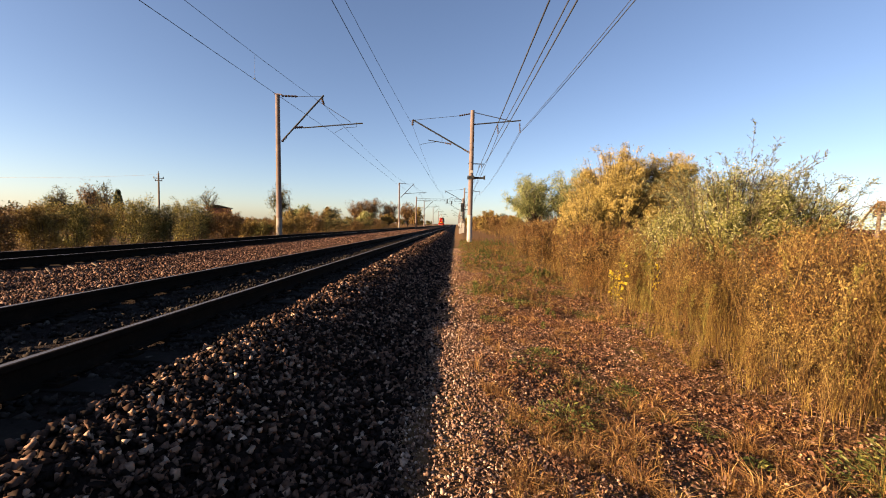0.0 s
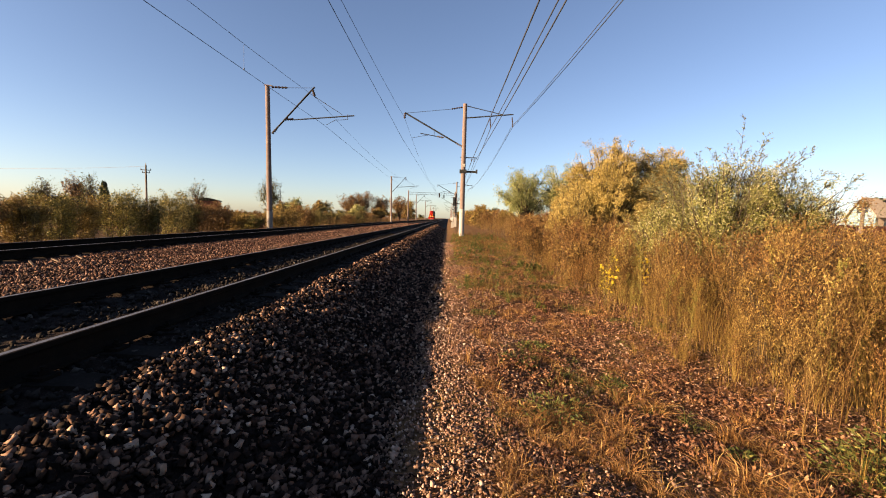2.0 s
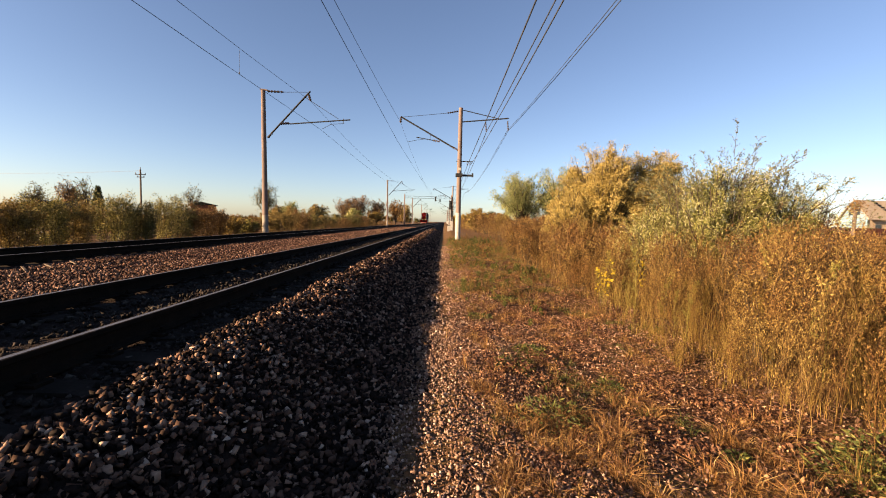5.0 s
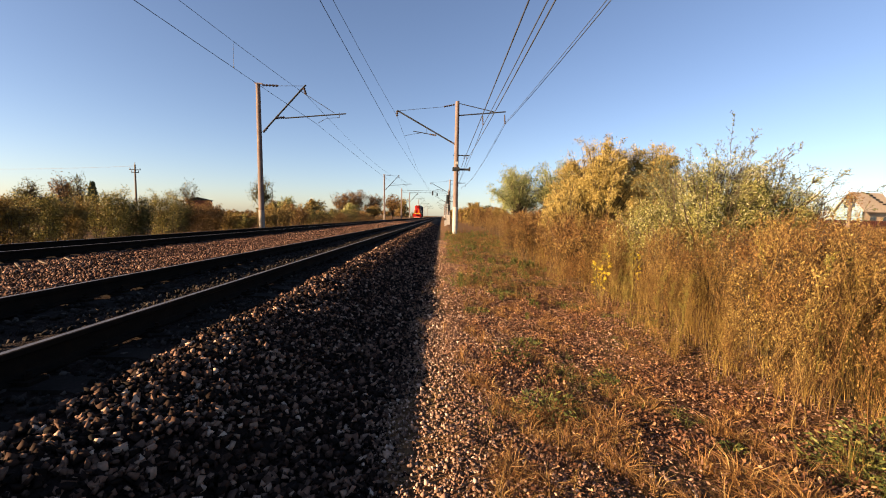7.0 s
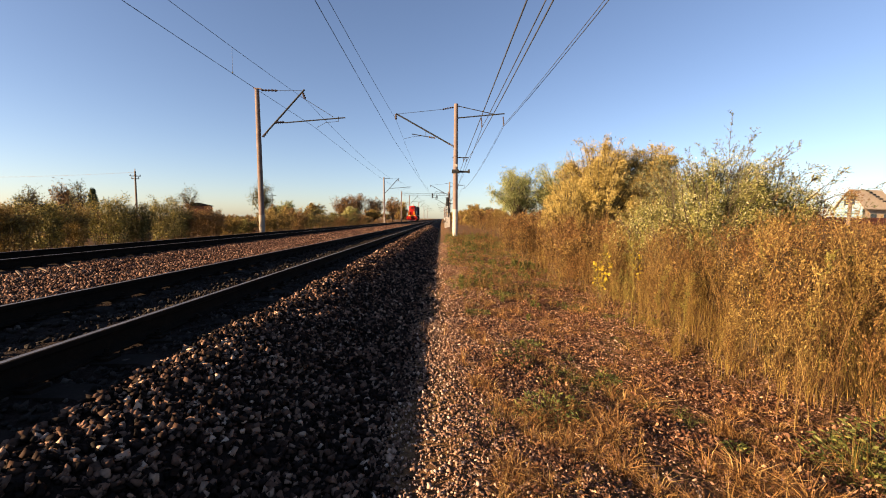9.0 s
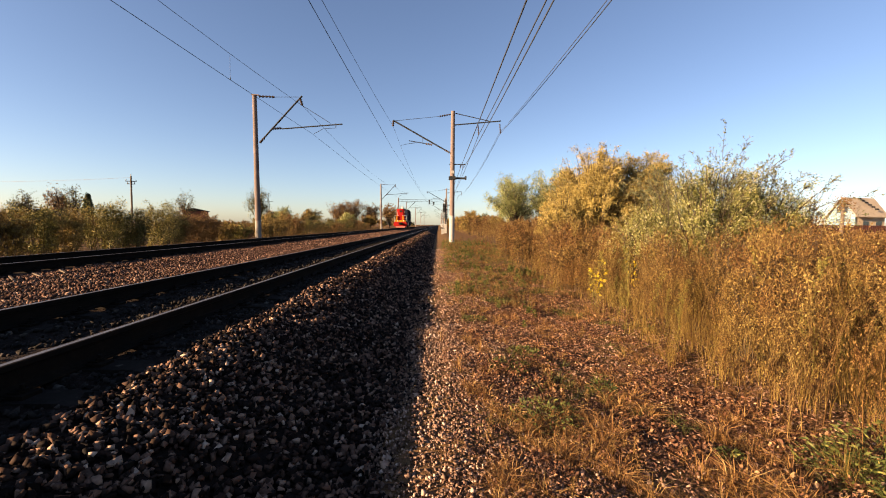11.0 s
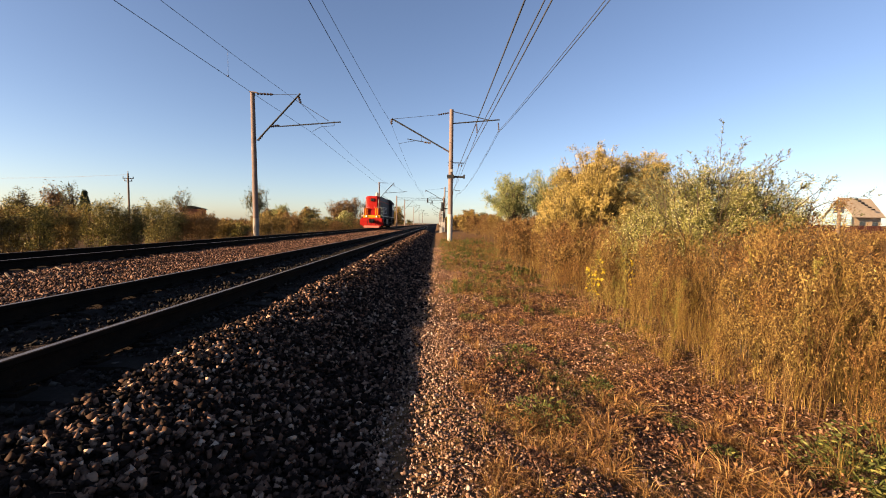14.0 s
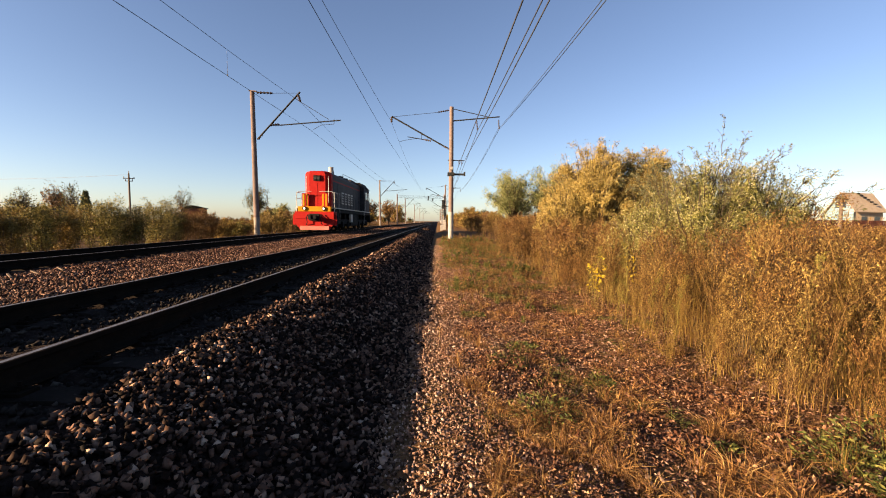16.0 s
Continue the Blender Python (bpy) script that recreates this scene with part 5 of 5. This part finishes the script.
    for k, (x, y, h) in enumerate(((4.4, 54, 2.4), (5.2, 68, 2.6), (4.0, 84, 2.8), (5.6, 104, 3.2), (8.5, 58, 2.6), (9.5, 74, 3.2), (4.4, 128, 3.4))):
        bush("rust_shrub", "russet and yellow shrub beside the railway", x, y, h, 2.0 + 0.01 * y, 0.22 + y * 0.002, "leaf_rust" if k % 2 else "leaf_gold", 2600, 400 + k, 24, low=0.02, bark_r=0.03)
    for k, (x, y, r, h) in enumerate(((0.82, 2.95, 0.27, 0.17), (0.72, 4.05, 0.20, 0.10), (0.98, 4.5, 0.18, 0.10), (1.5, 3.6, 0.13, 0.10), (2.45, 2.30, 0.24, 0.22), (2.75, 2.35, 0.28, 0.3),
                                      (2.5, 1.95, 0.16, 0.1), (0.55, 6.2, 0.2, 0.1), (1.1, 7.4, 0.25, 0.1), (0.9, 9.5, 0.3, 0.12), (1.9, 2.5, 0.07, 0.06))):
        green_weed(x, y, r, h, 50 + k)
    for k, (x, y, h, r, n) in enumerate(((2.80, 7.1, 1.0, 0.16, 90), (3.55, 7.3, 1.15, 0.12, 40), (5.6, 7.0, 1.45, 0.2, 50), (6.0, 7.2, 1.5, 0.2, 40))):
        yellow_sapling(x, y, h, r, n, 70 + k)


def left_side():
    rng = np.random.default_rng(90)
    mats = ("leaf_dark", "leaf_olive", "leaf_rust", "leaf_dark", "leaf_rust", "leaf_gold")
    words = {"leaf_dark": "dark olive roadside shrub behind the far track", "leaf_olive": "olive green shrub with golden tips behind the far track", "leaf_rust": "russet brown shrub behind the far track",
             "leaf_gold": "golden yellow shrub behind the far track"}
    k = 0
    # (distance along the line, height, half width, leaf)
    row = [(6.0, 1.5, 1.5, "leaf_rust"), (8.2, 1.6, 1.6, "leaf_rust"), (10.2, 1.65, 1.5, "leaf_rust"), (12.2, 1.7, 1.5, "leaf_rust"), (13.8, 1.75, 1.3, "leaf_rust"), (15.4, 1.6, 0.9, "leaf_gold"),
           (16.9, 1.95, 1.2, "leaf_olive"), (18.4, 1.75, 1.1, "leaf_gold"), (20.4, 2.2, 1.3, "leaf_olive"), (21.9, 1.8, 1.0, "leaf_dark"), (24.4, 2.25, 1.4, "leaf_olive"), (26.3, 1.75, 1.0, "leaf_dark"),
           (27.8, 1.95, 1.4, "leaf_rust"), (29.9, 1.8, 1.3, "leaf_rust"), (32.0, 1.3, 1.2, "leaf_gold"), (34.0, 1.25, 1.2, "leaf_olive"), (36.2, 1.4, 1.4, "leaf_rust"), (38.6, 1.5, 1.5, "leaf_gold")]
    for y, h, r, m in row:
        bush("trackside_shrub", words[m], -16.0 - rng.uniform(0, 0.9) - 0.02 * y, y, h * 1.12, r, 0.10, m, 9000, 100 + k, 44,
             group="trackside shrubs", low=0.01, foot=0.5, twig_from=0.05, squash=0.55, bark_r=0.010, spread=0.06)
        k += 1
    for y in np.arange(41, 110, 3.2):
        m = mats[int(rng.integers(0, 6))]
        bush("trackside_shrub", words[m], -15.8 - rng.uniform(0, 1.6) - 0.03 * y, y, rng.uniform(1.8, 2.7), rng.uniform(2.0, 2.7), 0.16, m, 4200, 100 + k, 26,
             group="trackside shrubs", low=0.01, foot=0.55, twig_from=0.05, squash=0.6, bark_r=0.02, spread=0.06)
        k += 1
    for y in np.arange(6, 70, 2.6):
        bush("trackside_shrub", words["leaf_rust"], -20.5 - rng.uniform(0, 5) - 0.1 * y, y, rng.uniform(1.45, 1.95), rng.uniform(2.0, 2.6), 0.16, "leaf_rust" if k % 3 else "leaf_dark", 2400, 100 + k, 26,
             group="trackside shrubs", low=0.01, foot=0.55, twig_from=0.05, squash=0.6, bark_r=0.025, spread=0.06)
        k += 1
    # trees standing over the shrubs
    for x, y, h, r, m, n, lab in ((-51, 50, 4.9, 1.6, "leaf_dark", 1100, "half-bare tree behind the shrubs"), (-47, 50, 5.2, 1.6, "leaf_rust", 1100, "half-bare brown tree behind the shrubs"),
                                  (-49, 55, 6.0, 2.2, "leaf_dark", 900, "thin half-bare tree behind the shrubs"), (-50, 80, 7.0, 2.2, "leaf_dark", 1000, "pale half-bare tree behind the shrubs"),
                                  (-33, 74, 7.6, 2.0, "leaf_dark", 3000, "dark olive tree beside the line"), (-30, 78, 4.5, 2.2, "leaf_green", 2500, "grey-green tree beside the line")):
        bush("tree", lab, x, y, h, r, 0.28, m, n, 200 + k, 30, trunk=1.6, category="tree", group="far trees", spread=0.05, bark_r=0.05)
        k += 1
    conifer(-52.5, 61, 5.4, 1.5, 301)
    conifer(-58, 63, 5.2, 1.4, 302)
    for x, y, h, r, m in ((-38.8, 158.8, 9.9, 5.8, "leaf_rust"), (-34, 161, 11.0, 6.4, "leaf_rust"), (-27.5, 163.5, 9.7, 5.5, "leaf_rust"), (-19.5, 160, 9.0, 4.6, "leaf_rust"), (-17.5, 175, 8.6, 4.2, "leaf_gold"),
                          (-38, 120, 5.2, 3.6, "leaf_gold"), (-26, 115, 4.2, 3.2, "leaf_pale"), (-20, 118, 3.6, 3.0, "leaf_gold"), (-41, 100, 4.0, 3.0, "leaf_dark")):
        bush("roadside_tree", "russet and yellow autumn trees along the line", x, y, h, r, 0.55, m, 3200, 220 + k, 40, trunk=0.8, category="tree", group="far trees", spread=0.05, bark_r=0.08, low=0.05)
        k += 1
    # the far ends of both hedges, much alike
    a = bush("far_shrub", "hazy far shrub along the railway", -20, 200, 5.0, 5.0, 0.7, "leaf_rust", 1500, 260, 20, group="far shrubs", low=0.03, bark_r=0.06)
    b = bush("far_shrub", "hazy far shrub along the railway", 9, 95, 4.0, 4.0, 0.6, "leaf_dark", 1500, 261, 20, group="far shrubs", low=0.03, bark_r=0.06)
    for i in range(36):
        src = a if i % 2 else b
        side = -1 if i % 3 else 1
        y = rng.uniform(110, 520)
        copy_thing(src, Matrix.Translation((side * (16 if side < 0 else 9) + side * rng.uniform(0, 40) - (4 if side < 0 else 0), y, -0.1)) @ Matrix.Rotation(rng.uniform(0, 6.28), 4, "Z"))


# ---- buildings and poles far off ----
def house():
    o = empty("house", 66.6, 64.0, 0.1, math.degrees(math.atan2(0.24, 0.97)))
    tagged(o, "small house with pale roof and light blue gable", "house")
    w, d, eave, ridge = 3.4, 7.0, 3.7, 6.6
    part("wall", prism(B(), [(0, 0), (0.001, 0), (d, 0), (d, eave), (0, eave)], 0.0, w), "wall_pink", o)
    bm = B()
    v = [bm.verts.new(p) for p in ((-0.02, -0.1, 1.6), (-0.02, w + 0.1, 1.6), (-0.02, w + 0.1, eave), (-0.02, w / 2, ridge - 0.1), (-0.02, -0.1, eave))]
    v2 = [bm.verts.new((p.co.x + 0.14, p.co.y, p.co.z)) for p in v]
    bm.faces.new(v)
    bm.faces.new(v2[::-1])
    for i in range(5):
        bm.faces.new((v[i], v[(i + 1) % 5], v2[(i + 1) % 5], v2[i]))
    bmesh.ops.recalc_face_normals(bm, faces=bm.faces)
    gable = part("gable", bm, "wall_blue", o, "pale blue boarded gable")
    for yy in (w / 2 - 0.75, w / 2 + 0.15):
        win = part("window", box(B(), -0.08, yy, 4.2, -0.02, yy + 0.55, 5.2), "dark_glass", gable)
    part("band", box(B(), -0.10, -0.12, eave - 0.55, 0.02, w + 0.12, eave - 0.3), "leaf_trim", gable)
    for s in (0, 1):
        bm = B()
        y0, y1 = (-0.45, w / 2) if s == 0 else (w + 0.45, w / 2)
        v = [bm.verts.new(p) for p in ((-0.35, y0, eave - 0.25), (d + 0.3, y0, eave - 0.25), (d + 0.3, y1, ridge), (-0.35, y1, ridge))]
        v2 = [bm.verts.new((p.co.x, p.co.y, p.co.z + 0.14)) for p in v]
        bm.faces.new(v)
        bm.faces.new(v2[::-1])
        for i in range(4):
            bm.faces.new((v[i], v[(i + 1) % 4], v2[(i + 1) % 4], v2[i]))
        bmesh.ops.recalc_face_normals(bm, faces=bm.faces)
        roof = part("roof", bm, "roof", o)
        if s == 0:
            for k in range(6):
                u = k / 6
                x, y, z = 3.2 + u * 1.6, w / 2 - 0.25 - u * 1.9, ridge + 0.10 - 0.25 * 1.13 - u * 1.9 * 1.13 + 0.18
                part("patch", box(B(), x, y - 0.12, z - 0.10, x + 0.4, y + 0.12, z + 0.12), "black", roof)
    part("window", box(B(), 2.0, -0.05, 1.6, 3.2, 0.02, 2.8), "dark_glass", o)
    part("window", box(B(), 5.0, -0.05, 1.6, 6.2, 0.02, 2.8), "dark_glass", o)


M["leaf_trim"] = worn("faded_teal_trim", (0.16, 0.30, 0.34), (0.2, 0.36, 0.4), (0.25, 0.4, 0.44), 1, 0.8)


def shed(x, y, w, d, h, mat, roof_mat, label, turn=0.0):
    o = empty("outbuilding", x, y, -0.05, turn)
    tagged(o, label, "building")
    part("wall", box(B(), 0, 0, 0, w, d, h, 0.02), mat, o)
    bm = B()
    prism(bm, [(-0.3, h), (w + 0.3, h), (w + 0.3, h + 0.14), (w / 2, h + 0.75), (-0.3, h + 0.14)], -0.3, d + 0.3)
    part("roof", bm, roof_mat, o)
    part("door", box(B(), w * 0.55, -0.06, 0, w * 0.55 + 0.9, 0.02, 2.0), "wood", o)
    for u in (0.15, 0.36):
        part("window", box(B(), w * u, -0.05, 1.1, w * u + 0.8, 0.02, 2.0), "dark_glass", o)


def fence():
    o = empty("sheet_fence", 46, 55, 0.0, math.degrees(math.atan2(0.24, 0.97)))
    tagged(o, "long brown profiled sheet fence round the house yard", "fence")
    for k in range(22):
        bm = B()
        x0 = k * 2.0
        z = [0.0, 0.03] * 5
        for j in range(10):
            box(bm, x0 + j * 0.2, -z[j], 0.1, x0 + j * 0.2 + 0.2, 0.02 - z[j], 2.2)
        part("sheet", bm, "fence", o)
        part("post", box(B(), x0 - 0.04, 0.03, -0.3, x0 + 0.04, 0.11, 2.15), "wood", o)


def utility_pole(x, y, h, turn=0.0):
    o = empty("utility_pole", x, y, -0.1, turn)
    tagged(o, "old wooden utility pole with insulators on crossarms", "pole", "utility poles")
    part("post", tube(B(), (0, 0, -0.3), (0, 0, h), 0.17, 0.12, 10), "wood", o)
    for z, w in ((h - 0.9, 0.8), (h - 1.35, 0.55)):
        arm = part("crossarm", box(B(), -w, -0.06, z, w, 0.06, z + 0.12, 0.01), "wood", o)
        for sx in (-0.9, 0.9):
            part("insulator", tube(B(), (sx * w, 0, z + 0.1), (sx * w, 0, z + 0.36), 0.07, 0.05, 8), "pale_concrete", arm)
    part("insulator", tube(B(), (0, 0, h), (0, 0, h + 0.4), 0.07, 0.05, 8), "pale_concrete", o)
    return o


def mast_tower():
    o = empty("lattice_mast", -63, 150, -0.1)
    tagged(o, "small lattice mast far behind the shrubs", "mast")
    for sx, sy in ((-1, -1), (1, -1), (0, 1)):
        part("leg", tube(B(), (sx * 1.2, sy * 1.2, 0), (sx * 0.2, sy * 0.2, 10.5), 0.10, 0.06), "steel", o)
    bm = B()
    for k in range(9):
        u = k / 9
        r0 = 1.2 - 1.0 * u
        tube(bm, (-r0, -r0, 10.5 * u), (r0 - 0.1, -r0 + 0.1, 10.5 * (u + 0.11)), 0.045, sides=5)
        tube(bm, (r0, -r0, 10.5 * u), (-r0 + 0.1, -r0 + 0.1, 10.5 * (u + 0.11)), 0.045, sides=5)
    part("bracing", bm, "steel", o)
    part("crossarm", box(B(), -1.6, -0.08, 9.4, 1.6, 0.08, 9.55), "steel", o)
    part("tip", tube(B(), (0, 0, 10.4), (0, 0, 12.2), 0.05), "steel", o)


def tree_stump_pole():
    o = empty("old_post", 50.5, 50.0, 0.0)
    tagged(o, "weathered wooden post with dry tangle on top", "post")
    part("post", tube(B(), (0, 0, -0.3), (0, 0, 4.6), 0.22, 0.18, 10), "wood", o)
    rng = np.random.default_rng(5)
    P = rng.normal(0, 0.45, (500, 3)) + np.array([0, 0, 4.7])
    tagged(raw("tangle", *leaf_quads(P, rng.normal(size=(500, 3)), 0.28, 0.09, rng), "leaf_rust", o), kind="stuff")


def distance():
    house()
    fence()
    tree_stump_pole()
    shed(58.5, 66, 4.0, 4, 3.0, "cream", "steel", "low white outbuilding beside the house", 14)
    shed(-60, 95, 4.5, 5, 4.0, "brick_far", "black", "small red-brick building behind the shrubs", 20)
    shed(-46, 110, 5, 5, 2.4, "wood", "roof", "low wooden shed behind the shrubs", 10)
    shed(-42, 39, 4, 4, 1.9, "brick_far", "black", "low dark shed behind the shrubs", 25)
    utility_pole(-52.8, 70, 9.2, 20)
    utility_pole(-120, 78, 9.2, 20)
    wire("service_wire", [(-52.8, 70, 8.9), (-120, 78, 8.9)], 0.02, 0.8, "thin wire between wooden utility poles")
    mast_tower()


build_ground()
bed = build_bed()
loco, loco_wheels = locomotive()
overhead()
mast_signal(1.0, 62.0, 0.15)
relay_box(0.55, 57.0, 0.15)
portal(122.0, True)
SLEEPER, FASTENING = sleeper_mesh(), fastening_mesh()
build_track(TRACKS[0], 30, 190, SLEEPER, FASTENING)
build_track(TRACKS[1], 14, 190, SLEEPER, FASTENING)
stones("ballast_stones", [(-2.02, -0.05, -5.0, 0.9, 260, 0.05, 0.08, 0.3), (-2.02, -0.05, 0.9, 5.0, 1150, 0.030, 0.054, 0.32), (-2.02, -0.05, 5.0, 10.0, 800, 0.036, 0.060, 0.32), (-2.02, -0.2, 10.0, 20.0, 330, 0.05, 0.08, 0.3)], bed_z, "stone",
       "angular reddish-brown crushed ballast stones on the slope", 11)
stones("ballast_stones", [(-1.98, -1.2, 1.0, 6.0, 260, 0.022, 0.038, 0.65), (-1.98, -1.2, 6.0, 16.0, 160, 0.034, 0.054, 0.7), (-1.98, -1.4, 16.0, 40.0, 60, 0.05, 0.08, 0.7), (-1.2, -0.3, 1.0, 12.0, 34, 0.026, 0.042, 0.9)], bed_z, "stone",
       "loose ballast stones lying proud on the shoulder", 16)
stones("ballast_stones", [(-2.3, -0.4, 20, 60, 130, 0.06, 0.10, 0.3), (-11.6, -10.2, 3, 30, 60, 0.05, 0.08, 0.25)], bed_z, "stone",
       "reddish crushed ballast stones along the shoulder", 15, fine=False)
stones("ballast_stones", [(-8.3, -4.35, -5.0, 2.0, 110, 0.05, 0.08, 0.25), (-8.3, -4.35, 2.0, 20, 430, 0.035, 0.062, 0.25), (-8.3, -4.35, 20, 70, 90, 0.055, 0.10, 0.25)], bed_z, "stone_red",
       "reddish crushed ballast stones between the tracks", 12, fine=False)
# darker stones laid where the near track's rails throw their shade
stones("ballast_stones", [(-4.05, -2.7, -4.0, 25, 190, 0.04, 0.07, 0.25), (-2.52, -2.0, -4.0, 20, 330, 0.04, 0.065, 0.15)], bed_z, "stone_dark", "dark ballast stones between and beside the rails, with rail shade in their colour", 14, fine=False)
stones("gravel", [(-0.5, 2.6, -4.0, 1.0, 130, 0.03, 0.05, 0.2), (-0.5, 0.7, 1.0, 6.0, 1000, 0.018, 0.038, 0.28), (-0.5, 1.0, 1.0, 6.0, 1300, 0.010, 0.022, 0.4), (0.7, 1.4, 1.0, 6.0, 380, 0.018, 0.040, 0.25), (-0.45, 1.0, 6.0, 24.0, 220, 0.026, 0.05, 0.25), (1.4, 3.2, 1.0, 6.0, 150, 0.016, 0.038, 0.15)], ground_z, "gravel",
       "pale brown gravel scattered on the verge", 13, fine=False)
single_stones(bed)


def debris():
    """Pale split sticks lying on the stones between the tracks."""
    for k, (x, y, turn) in enumerate(((-7.4, 7.0, -35), (-7.5, 7.55, -25), (-7.4, 7.95, -30))):
        o = tagged(part("splintered_stick", box(B(), -0.15, -0.018, -0.012, 0.15, 0.018, 0.012, 0.006), "wood"), "weathered splintered stick lying on the ballast", "stick", "sticks")
        o.matrix_basis = pose(x, y, float(bed_z(x, y)) + 0.045, 0, 8, turn)


debris()
distance()
right_side()
left_side()
verge()


# ---- what moves ----
LOCO_END, LOCO_SPEED = 30.3, 13.3


def motions():
    rows = []
    for k in range(33):
        t = k * 0.5
        rows.append((t, pose(TRACKS[1], LOCO_END + LOCO_SPEED * (16.0 - t), RAIL_TOP)))
    walk(loco, rows)
    for w in loco_wheels:
        walk(w, [(k / FPS, pose(0, w.location.y, 0.525, math.degrees(k / FPS * LOCO_SPEED / 0.525) % 360, 0, 0)) for k in range(481)])


motions()
